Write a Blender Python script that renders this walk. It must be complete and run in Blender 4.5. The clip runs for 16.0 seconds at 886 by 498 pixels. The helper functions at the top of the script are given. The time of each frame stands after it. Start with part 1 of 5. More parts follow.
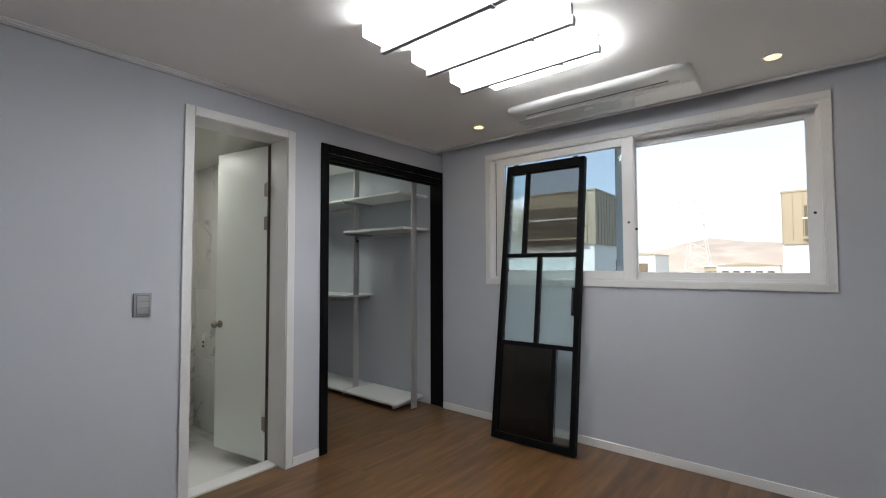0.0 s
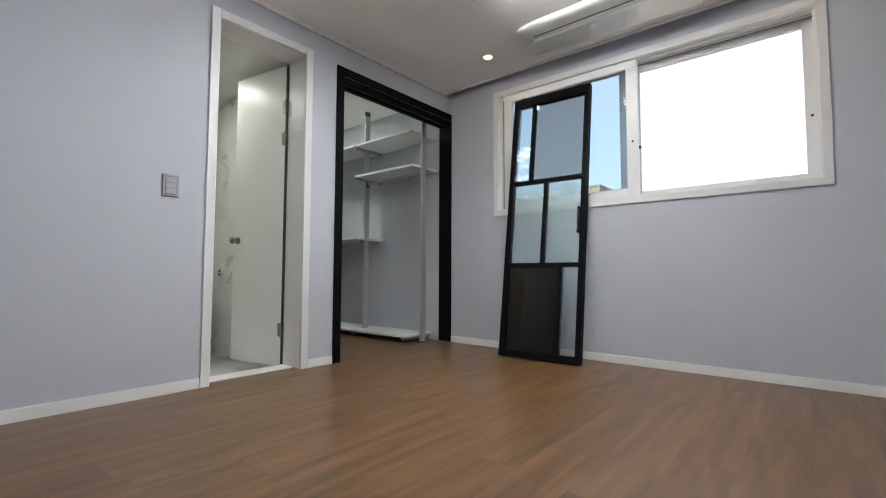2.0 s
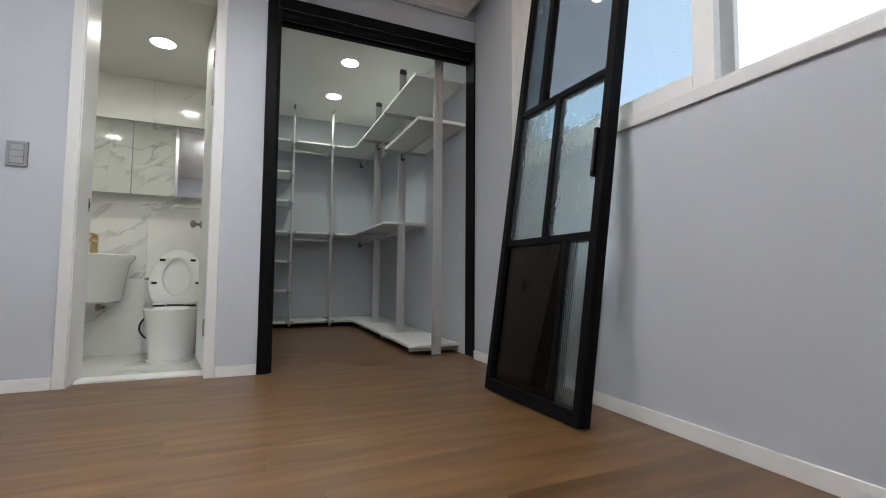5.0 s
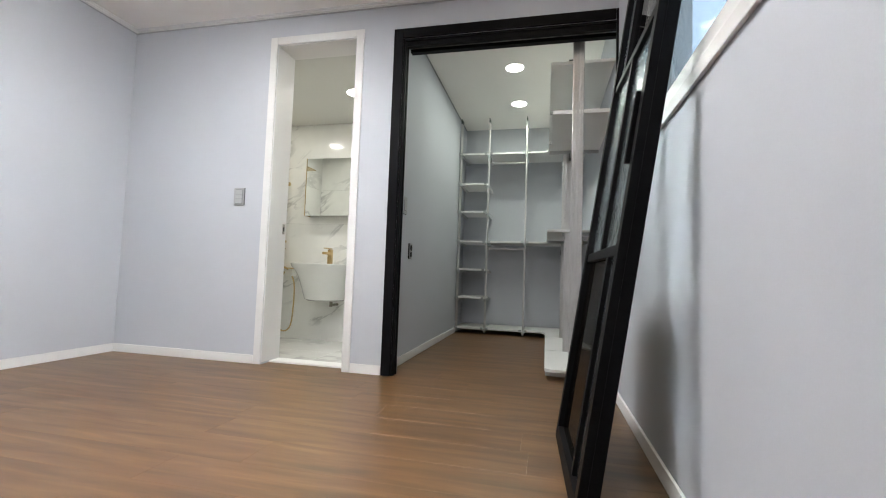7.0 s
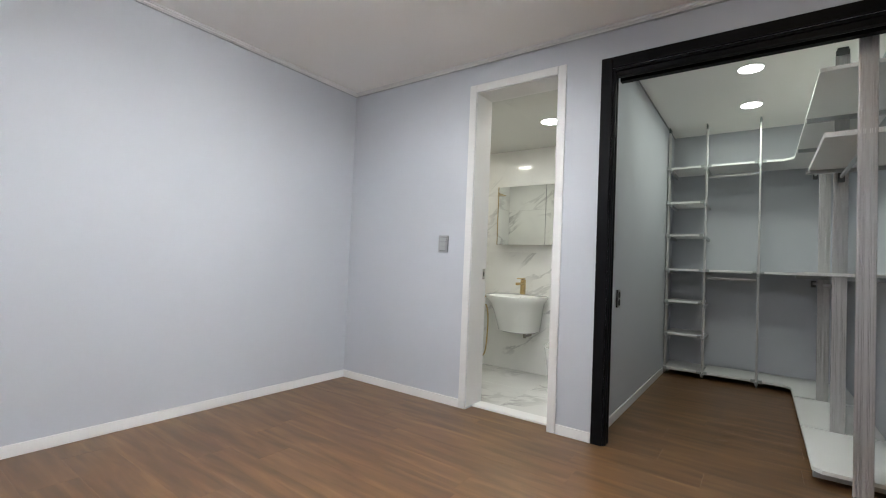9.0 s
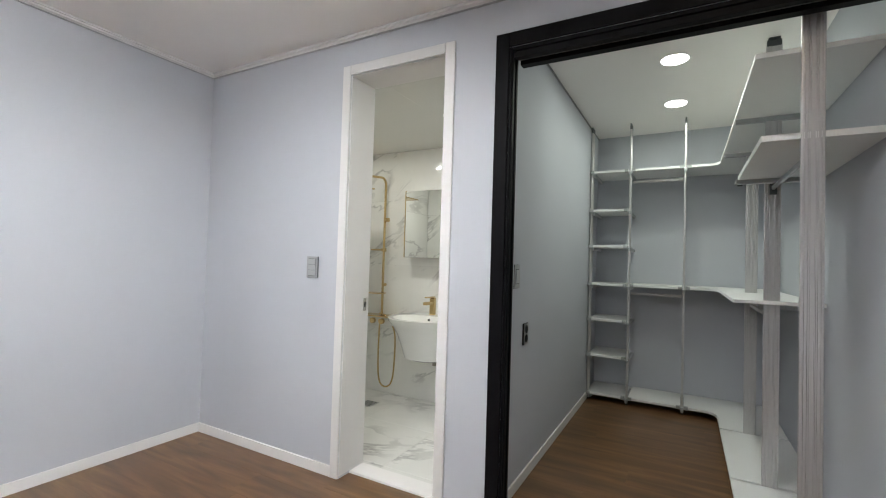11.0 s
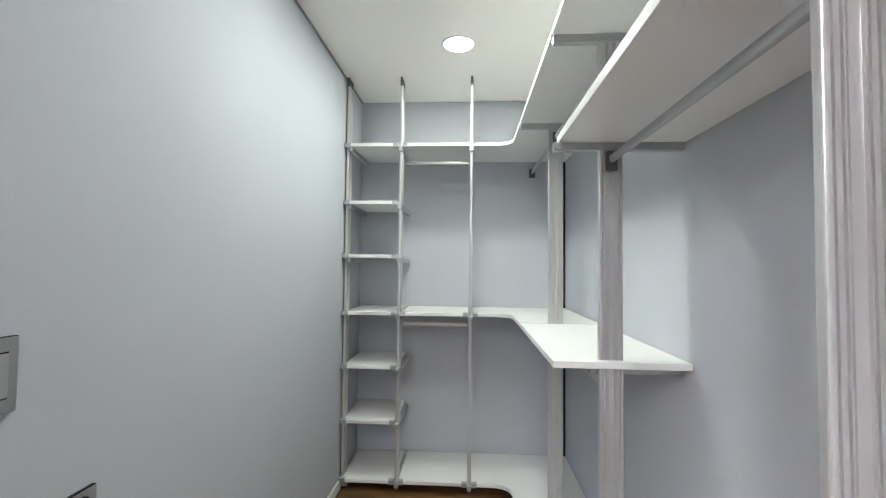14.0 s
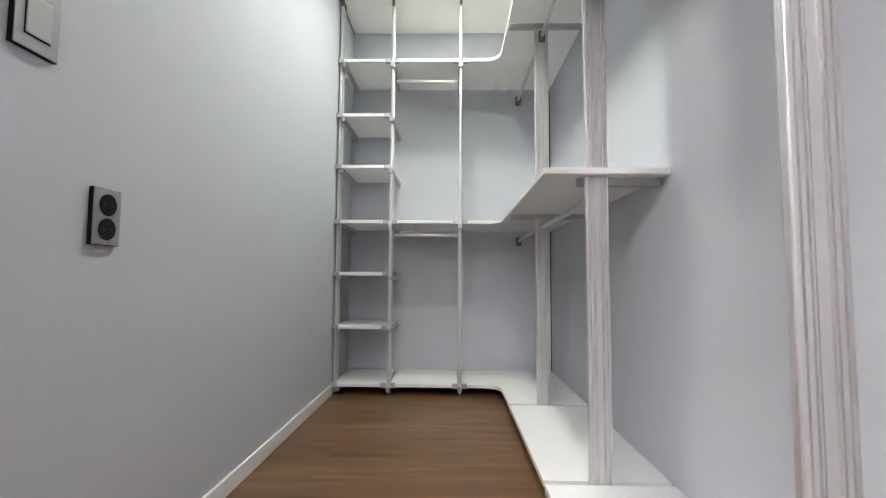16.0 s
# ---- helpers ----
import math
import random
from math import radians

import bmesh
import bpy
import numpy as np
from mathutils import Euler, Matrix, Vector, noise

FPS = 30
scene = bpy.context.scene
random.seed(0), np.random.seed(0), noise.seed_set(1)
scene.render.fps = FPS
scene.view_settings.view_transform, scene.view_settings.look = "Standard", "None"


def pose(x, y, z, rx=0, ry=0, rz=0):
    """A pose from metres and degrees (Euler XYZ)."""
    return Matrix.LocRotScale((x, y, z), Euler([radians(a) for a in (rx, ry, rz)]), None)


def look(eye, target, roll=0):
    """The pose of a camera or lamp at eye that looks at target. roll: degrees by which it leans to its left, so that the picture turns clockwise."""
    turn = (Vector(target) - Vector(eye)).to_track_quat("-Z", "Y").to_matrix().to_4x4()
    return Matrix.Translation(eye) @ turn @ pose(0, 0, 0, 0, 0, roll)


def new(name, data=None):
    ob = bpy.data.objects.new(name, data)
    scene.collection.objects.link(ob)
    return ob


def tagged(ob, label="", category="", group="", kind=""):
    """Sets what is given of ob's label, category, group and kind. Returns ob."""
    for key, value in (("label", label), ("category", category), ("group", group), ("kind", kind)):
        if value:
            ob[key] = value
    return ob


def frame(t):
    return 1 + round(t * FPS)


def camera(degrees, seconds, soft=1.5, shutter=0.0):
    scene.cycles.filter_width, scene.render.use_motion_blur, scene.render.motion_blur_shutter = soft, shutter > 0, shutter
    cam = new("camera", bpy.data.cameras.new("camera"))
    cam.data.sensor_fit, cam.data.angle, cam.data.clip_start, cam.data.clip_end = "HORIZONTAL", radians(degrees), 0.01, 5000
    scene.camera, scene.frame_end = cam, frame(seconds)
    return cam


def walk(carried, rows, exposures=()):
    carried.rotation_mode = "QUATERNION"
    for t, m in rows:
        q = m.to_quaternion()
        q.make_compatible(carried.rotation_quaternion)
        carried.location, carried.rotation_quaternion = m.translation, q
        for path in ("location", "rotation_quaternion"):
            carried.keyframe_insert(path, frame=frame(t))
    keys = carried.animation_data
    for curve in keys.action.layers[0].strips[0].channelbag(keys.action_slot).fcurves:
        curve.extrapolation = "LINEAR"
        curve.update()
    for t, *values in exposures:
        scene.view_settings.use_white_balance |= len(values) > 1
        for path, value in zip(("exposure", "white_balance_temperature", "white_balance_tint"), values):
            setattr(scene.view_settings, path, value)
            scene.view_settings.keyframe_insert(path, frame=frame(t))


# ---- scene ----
cam = camera(90.1, 16.0, soft=1.1)

# seconds, stops, white balance
EXPOSURES = [(0, 0.76, 6500, 10), (1.0, 0.93, 6500, 10), (2.0, 1.28, 6500, 10), (3.0, 1.10, 6500, 10), (4.2, 1.06, 6500, 10), (6.4, 1.78, 6650, 10), (7.5, 1.92, 6650, 10), (8.1, 1.72, 6600, 10), (10.4, 1.46, 6550, 9), (11, 1.67, 6600, 10),
             (11.5, 1.85, 6550, 9), (12, 1.92, 6500, 9), (12.5, 2.08, 6480, 11), (13.0, 2.32, 6450, 9), (13.5, 2.60, 6450, 12), (14.5, 2.52, 6500, 14), (16, 2.74, 6650, 16)]
# seconds, eye, target, roll
PATH = [
    (0, (-3.197, -2.614, 1.294), (-1.647, -1.353, 1.375), -0.2),
    (0.5, (-3.197, -2.589, 1.168), (-1.646, -1.329, 1.245), -0.1),
    (1, (-3.208, -2.596, 0.953), (-1.66, -1.332, 1.039), 0.0),
    (1.5, (-3.258, -2.615, 0.771), (-1.713, -1.348, 0.866), 0.1),
    (2, (-3.289, -2.634, 0.639), (-1.752, -1.36, 0.751), 0.2),
    (2.5, (-3.171, -2.644, 0.544), (-1.814, -1.18, 0.661), 0.6),
    (3, (-2.876, -2.66, 0.53), (-1.79, -0.984, 0.654), 0.7),
    (3.5, (-2.54, -2.663, 0.526), (-1.54, -0.935, 0.65), 0.6),
    (4, (-2.185, -2.685, 0.528), (-1.231, -0.932, 0.653), 0.5),
    (4.2, (-2.025, -2.709, 0.547), (-1.105, -0.937, 0.671), 0.5),
    (6.3, (-0.546, -2.583, 0.547), (-0.342, -0.598, 0.68), 1.1),
    (6.5, (-0.462, -2.58, 0.569), (-0.443, -0.585, 0.701), 1.4),
    (7, (-0.377, -2.591, 0.628), (-0.831, -0.647, 0.743), 2.0),
    (7.5, (-0.438, -2.607, 0.67), (-1.18, -0.753, 0.778), 2.5),
    (8, (-0.518, -2.589, 0.787), (-1.453, -0.823, 0.879), 2.8),
    (8.2, (-0.55, -2.578, 0.836), (-1.575, -0.862, 0.926), 2.7),
    (10.3, (-0.599, -2.238, 1.142), (-1.81, -0.648, 1.186), 2.2),
    (10.5, (-0.595, -2.117, 1.163), (-1.748, -0.483, 1.208), 2.0),
    (11, (-0.593, -1.818, 1.168), (-1.555, -0.066, 1.218), 1.7),
    (11.5, (-0.61, -1.494, 1.178), (-1.355, 0.361, 1.238), 1.5),
    (12, (-0.614, -1.141, 1.215), (-1.219, 0.764, 1.278), 1.3),
    (12.5, (-0.609, -0.839, 1.248), (-1.032, 1.114, 1.315), 1.0),
    (13, (-0.63, -0.614, 1.309), (-0.847, 1.373, 1.38), 0.8),
    (13.5, (-0.615, -0.408, 1.32), (-0.784, 1.584, 1.391), 0.7),
    (14, (-0.611, -0.324, 1.274), (-0.73, 1.671, 1.351), 0.6),
    (14.5, (-0.643, -0.283, 1.136), (-0.724, 1.713, 1.222), 0.6),
    (15, (-0.659, -0.281, 0.953), (-0.715, 1.715, 1.053), 0.6),
    (15.5, (-0.657, -0.328, 0.79), (-0.703, 1.668, 0.904), 0.5),
    (16, (-0.648, -0.377, 0.672), (-0.69, 1.619, 0.804), 0.4),
]
walk(cam, [(t, look(eye, target, roll)) for t, eye, target, roll in PATH], EXPOSURES)


# ---------------------------------------------------------------- light
SUN_TURN = radians(-59)
world = bpy.data.worlds.new("sky")
scene.world = world
world.use_nodes = True
_wn = world.node_tree.nodes
_sky = _wn.new("ShaderNodeTexSky")
_sky.sky_type = "NISHITA"
_sky.sun_disc = False
_sky.sun_elevation = radians(30)
_sky.sun_rotation = SUN_TURN

_wn["Background"].inputs["Strength"].default_value = 0.15
# an even pale colour mixed over the blue to whiten and brighten the sky
_veil = _wn.new("ShaderNodeMix")
_veil.data_type = "RGBA"
_veil.inputs[0].default_value = 0.6
_veil.inputs[7].default_value = (5.6, 5.9, 6.3, 1)
world.node_tree.links.new(_sky.outputs["Color"], _veil.inputs[6])
world.node_tree.links.new(_veil.outputs[2], _wn["Background"].inputs["Color"])

sun = new("sun", bpy.data.lights.new("sun", "SUN"))
sun.data.energy, sun.data.angle, sun.data.color = 4.0, radians(0.5), (1.0, 0.93, 0.82)
sun.matrix_world = look((-30, 18, 22), (0, 0, 0))


def area_lamp(name, x, y, z, sx, sy, watts, colour, shape="RECTANGLE"):
    """A lamp behind a diffuser, shining down."""
    li = bpy.data.lights.new(name, "AREA")
    li.shape, li.size, li.size_y = shape, sx, sy
    li.energy, li.color = watts, colour
    ob = new(name, li)
    ob.matrix_world = pose(x, y, z)
    return ob


COOL = (0.95, 0.975, 0.97)
DAY = (0.905, 1.0, 0.87)
WARM = (1.0, 0.78, 0.5)
# slats of the ceiling fixture: x0, x1, y0, y1
SLATS = [(-1.945, -1.835, -1.905, -1.15), (-1.634, -1.52, -1.905, -1.15), (-1.325, -1.225, -1.905, -1.15), (-1.17, -1.07, -1.895, -1.28)]
for _x0, _x1, _y0, _y1 in SLATS:
    area_lamp("slat_lamp", (_x0 + _x1) / 2, (_y0 + _y1) / 2, 2.297, _x1 - _x0, _y1 - _y0, 0.3, COOL)
CLOSET_LIGHTS = [(-0.664, 1.04), (-0.672, 1.825)]
BATH_LIGHTS = [(-2.005, 0.87), (-2.93, 0.87)]
SPOTS = [(-0.43, -0.72), (-0.415, -2.525)]
for _x, _y in CLOSET_LIGHTS:
    area_lamp("closet_lamp", _x, _y, 2.366, 0.15, 0.15, 1.65, DAY, "DISK")
for _x, _y in BATH_LIGHTS:
    area_lamp("bath_lamp", _x, _y, 2.161, 0.15, 0.15, 1.2, (1.0, 0.99, 0.88), "DISK")
for _x, _y in SPOTS:
    area_lamp("spot_lamp", _x, _y, 2.353, 0.05, 0.05, 0.4, WARM, "DISK")


# ---------------------------------------------------------------- materials
def material(name, colour, rough=0.5, metal=0.0, **more):
    """A Principled material; returns it with its node tree and shader."""
    m = bpy.data.materials.new(name)
    m.use_nodes = True
    sh = m.node_tree.nodes["Principled BSDF"]
    sh.inputs["Base Color"].default_value = (*colour, 1)
    sh.inputs["Roughness"].default_value = rough
    sh.inputs["Metallic"].default_value = metal
    for k, v in more.items():
        sh.inputs[k.replace("_", " ")].default_value = v
    return m


def node(m, kind, **values):
    n = m.node_tree.nodes.new("ShaderNode" + kind)
    for k, v in values.items():
        k = k.replace("_", " ")
        if k in n.inputs:
            n.inputs[k].default_value = v
    return n


def join(m, a, b):
    m.node_tree.links.new(a, b)


def coords(m, scale=(1, 1, 1), which="Object", turn=(0, 0, 0)):
    tc, mp = node(m, "TexCoord"), node(m, "Mapping")
    mp.inputs["Scale"].default_value = scale
    mp.inputs["Rotation"].default_value = turn
    join(m, tc.outputs[which], mp.inputs["Vector"])
    return mp.outputs["Vector"]


def ramp(m, fac, stops):
    r = node(m, "ValToRGB")
    els = r.color_ramp.elements
    while len(els) < len(stops):
        els.new(0.5)
    for e, (at, c) in zip(els, stops):
        e.position, e.color = at, (*c, 1)
    join(m, fac, r.inputs["Fac"])
    return r.outputs["Color"]


def speckle(m, base, amount=0.06, coarse=1.3, fine=180, bump=0.05, bump_scale=None, dist=0.002, scale=(1, 1, 1)):
    """Gives a material a slow drift of tone, a fine grain and a relief."""
    sh = m.node_tree.nodes["Principled BSDF"]
    vec = coords(m, scale)
    n1 = node(m, "TexNoise", Scale=coarse, Detail=4.0)
    n2 = node(m, "TexNoise", Scale=fine, Detail=2.0)
    for n in (n1, n2):
        join(m, vec, n.inputs["Vector"])
    mix = node(m, "Mix")
    mix.data_type = "FLOAT"
    mix.inputs[0].default_value = 0.35
    join(m, n1.outputs["Fac"], mix.inputs[2])
    join(m, n2.outputs["Fac"], mix.inputs[3])
    lo = tuple(c * (1 - amount) for c in base)
    hi = tuple(min(1, c * (1 + amount)) for c in base)
    col = ramp(m, mix.outputs[0], [(0.3, lo), (0.7, hi)])
    join(m, col, sh.inputs["Base Color"])
    b = node(m, "Bump", Strength=bump, Distance=dist)
    if bump_scale:
        n3 = node(m, "TexNoise", Scale=bump_scale, Detail=3.0)
        join(m, vec, n3.inputs["Vector"])
        join(m, n3.outputs["Fac"], b.inputs["Height"])
    else:
        join(m, n2.outputs["Fac"], b.inputs["Height"])
    join(m, b.outputs["Normal"], sh.inputs["Normal"])
    return m


WALL = speckle(material("blue_grey_wallpaper", (0.50, 0.517, 0.56), 0.75), (0.50, 0.517, 0.56), 0.035, 1.1, 240, 0.25, 320, 0.0012)
CEIL = speckle(material("ceiling_paper", (0.87, 0.85, 0.82), 0.85), (0.87, 0.85, 0.82), 0.03, 1.0, 260, 0.25, 300, 0.0012)
BATHCEIL = speckle(material("bath_ceiling_panel", (0.66, 0.66, 0.63), 0.24), (0.66, 0.66, 0.63), 0.02, 0.8, 60, 0.05)
WHITE = speckle(material("white_trim_film", (0.71, 0.70, 0.69), 0.4), (0.71, 0.70, 0.69), 0.02, 2.0, 120, 0.06)
SKIRT = speckle(material("white_skirting", (0.78, 0.77, 0.76), 0.45), (0.78, 0.77, 0.76), 0.03, 3.0, 120, 0.06)
PVC = speckle(material("white_window_plastic", (0.78, 0.77, 0.76), 0.32), (0.78, 0.77, 0.76), 0.02, 2.0, 100, 0.03)
DOORWHITE = speckle(material("white_door_film", (0.76, 0.79, 0.76), 0.38), (0.76, 0.79, 0.76), 0.025, 1.5, 150, 0.08)
BOARD = speckle(material("white_shelf_board", (0.78, 0.78, 0.77), 0.45), (0.78, 0.78, 0.77), 0.025, 2.5, 140, 0.08)
BLACK = speckle(material("black_frame_paint", (0.006, 0.006, 0.007), 0.5, Specular_IOR_Level=0.07), (0.006, 0.006, 0.007), 0.25, 3.0, 150, 0.06)
DARKGAP = material("dark_gap", (0.02, 0.02, 0.022), 0.7)
SEAL = material("grey_door_seal", (0.10, 0.085, 0.07), 0.6)
NICKEL = material("dark_satin_nickel", (0.30, 0.275, 0.24), 0.3, 1.0)
CHROME = material("brushed_chrome", (0.62, 0.60, 0.57), 0.25, 1.0)
STEEL = speckle(material("grey_bracket_metal", (0.42, 0.43, 0.44), 0.42, 0.6), (0.42, 0.43, 0.44), 0.05, 4.0, 200, 0.05)
CAPGREY = material("dark_grey_plastic", (0.09, 0.10, 0.10), 0.5)
GOLD = speckle(material("brushed_gold", (0.62, 0.46, 0.23), 0.24, 1.0), (0.62, 0.46, 0.23), 0.06, 6.0, 200, 0.04)
PORCELAIN = material("white_porcelain", (0.84, 0.85, 0.83), 0.12, 0.0, Coat_Weight=0.15)
SEATWHITE = material("white_seat_plastic", (0.80, 0.81, 0.79), 0.28)
RUBBER = material("black_rubber", (0.006, 0.006, 0.006), 0.55, 0.0, Specular_IOR_Level=0.2)
PLASTIC = material("white_plastic", (0.80, 0.80, 0.78), 0.3)
GREYPLATE = speckle(material("grey_switch_metal", (0.38, 0.38, 0.385), 0.35, 0.65), (0.38, 0.38, 0.385), 0.05, 8.0, 220, 0.04)
GREYBUTTON = speckle(material("grey_switch_button", (0.42, 0.42, 0.43), 0.38, 0.4), (0.42, 0.42, 0.43), 0.05, 8.0, 220, 0.04)
MIRROR = material("mirror_glass", (0.88, 0.90, 0.89), 0.015, 1.0)
STRIPGREY = material("grey_strip", (0.27, 0.275, 0.28), 0.6)
RAILGREY = material("grey_light_rail", (0.24, 0.24, 0.245), 0.5, 0.2)


def aluminium():
    """Extruded aluminium, drawn lengthwise."""
    m = material("extruded_aluminium", (0.58, 0.57, 0.565), 0.34, 0.60)
    sh = m.node_tree.nodes["Principled BSDF"]
    n = node(m, "TexNoise", Scale=1.0, Detail=3.0)
    join(m, coords(m, (2, 2, 2)), n.inputs["Vector"])
    join(m, ramp(m, n.outputs["Fac"], [(0.3, (0.57, 0.56, 0.555)), (0.7, (0.595, 0.585, 0.58))]), sh.inputs["Base Color"])
    return m


ALU = aluminium()


def oak():
    """Laminate with an oak print, boards along x; each board has its own tone and figure."""
    m = material("oak_laminate", (0.3, 0.18, 0.11), 0.36, Specular_IOR_Level=0.72)
    sh = m.node_tree.nodes["Principled BSDF"]
    info = node(m, "ObjectInfo")
    vec = coords(m, (1.1, 9.0, 1))
    off = node(m, "VectorMath")
    off.operation = "MULTIPLY_ADD"
    comb = node(m, "CombineXYZ")
    join(m, info.outputs["Random"], comb.inputs["X"])
    join(m, info.outputs["Random"], comb.inputs["Y"])
    off.inputs[1].default_value = (37.0, 23.0, 1.0)
    join(m, comb.outputs["Vector"], off.inputs[0])
    join(m, vec, off.inputs[2])
    figure = node(m, "TexNoise", Scale=1.7, Detail=3.0, Roughness=0.5, Distortion=0.5)
    grain = node(m, "TexNoise", Scale=5.0, Detail=5.0, Roughness=0.6)
    streak = node(m, "Mapping")
    streak.inputs["Scale"].default_value = (0.6, 3.0, 1.0)
    join(m, off.outputs[0], figure.inputs["Vector"])
    join(m, off.outputs[0], streak.inputs["Vector"])
    join(m, streak.outputs["Vector"], grain.inputs["Vector"])
    mix = node(m, "Mix")
    mix.data_type = "FLOAT"
    mix.inputs[0].default_value = 0.22
    join(m, figure.outputs["Fac"], mix.inputs[2])
    join(m, grain.outputs["Fac"], mix.inputs[3])
    col = ramp(m, mix.outputs[0], [(0.32, (0.079, 0.037, 0.0135)), (0.45, (0.126, 0.062, 0.024)), (0.55, (0.164, 0.084, 0.033)), (0.68, (0.224, 0.123, 0.052))])
    hsv = node(m, "HueSaturation")
    val = node(m, "MapRange")
    val.inputs["To Min"].default_value, val.inputs["To Max"].default_value = 0.93, 1.07
    join(m, info.outputs["Random"], val.inputs["Value"])
    join(m, val.outputs["Result"], hsv.inputs["Value"])
    join(m, col, hsv.inputs["Color"])
    join(m, hsv.outputs["Color"], sh.inputs["Base Color"])
    rr = node(m, "MapRange")
    rr.inputs["To Min"].default_value, rr.inputs["To Max"].default_value = 0.26, 0.42
    join(m, grain.outputs["Fac"], rr.inputs["Value"])
    join(m, rr.outputs["Result"], sh.inputs["Roughness"])
    b = node(m, "Bump", Strength=0.12, Distance=0.0015)
    join(m, grain.outputs["Fac"], b.inputs["Height"])
    join(m, b.outputs["Normal"], sh.inputs["Normal"])
    return m


OAK = oak()


def marble(name, turn, rough):
    """White marble print with slanting grey veins."""
    m = material(name, (0.8, 0.8, 0.78), rough)
    sh = m.node_tree.nodes["Principled BSDF"]
    info = node(m, "ObjectInfo")
    vec = coords(m, (1, 1, 1), "Object", turn)
    off = node(m, "VectorMath")
    off.operation = "MULTIPLY_ADD"
    comb = node(m, "CombineXYZ")
    for k in ("X", "Y", "Z"):
        join(m, info.outputs["Random"], comb.inputs[k])
    off.inputs[1].default_value = (11.0, 17.0, 29.0)
    join(m, comb.outputs["Vector"], off.inputs[0])
    join(m, vec, off.inputs[2])
    squash = node(m, "Mapping")
    squash.inputs["Scale"].default_value = (0.75, 0.75, 2.2)
    join(m, off.outputs[0], squash.inputs["Vector"])
    warp = node(m, "TexNoise", Scale=2.2, Detail=5.0, Roughness=0.55, Distortion=0.45)
    join(m, squash.outputs["Vector"], warp.inputs["Vector"])
    dist = node(m, "Math")
    dist.operation = "SUBTRACT"
    dist.inputs[1].default_value = 0.5
    join(m, warp.outputs["Fac"], dist.inputs[0])
    ab = node(m, "Math")
    ab.operation = "ABSOLUTE"
    join(m, dist.outputs[0], ab.inputs[0])
    vein = ramp(m, ab.outputs[0], [(0.0, (0.0, 0.0, 0.0)), (0.009, (0.35, 0.35, 0.35)), (0.036, (1.0, 1.0, 1.0))])
    patch = node(m, "TexNoise", Scale=1.7, Detail=2.0)
    join(m, off.outputs[0], patch.inputs["Vector"])
    keep = ramp(m, patch.outputs["Fac"], [(0.50, (1.0, 1.0, 1.0)), (0.64, (0.05, 0.05, 0.05))])
    lift = node(m, "Mix")
    lift.data_type = "RGBA"
    lift.blend_type = "LIGHTEN"
    lift.inputs[0].default_value = 1.0
    join(m, vein, lift.inputs[6])
    join(m, keep, lift.inputs[7])
    cloud = node(m, "TexNoise", Scale=2.4, Detail=4.0)
    join(m, off.outputs[0], cloud.inputs["Vector"])
    base = ramp(m, cloud.outputs["Fac"], [(0.3, (0.74, 0.74, 0.72)), (0.65, (0.83, 0.83, 0.805))])
    mixc = node(m, "Mix")
    mixc.data_type = "RGBA"
    mixc.inputs[6].default_value = (0.46, 0.46, 0.455, 1)
    join(m, lift.outputs[2], mixc.inputs[0])
    join(m, base, mixc.inputs[7])
    join(m, mixc.outputs[2], sh.inputs["Base Color"])
    return m


MARBLE_WALL = marble("marble_wall_tile", (0.0, 0.55, 0.3), 0.10)
MARBLE_FLOOR = marble("marble_floor_tile", (0.9, 0.2, 0.5), 0.22)
GROUT = material("pale_grout", (0.74, 0.74, 0.72), 0.8)


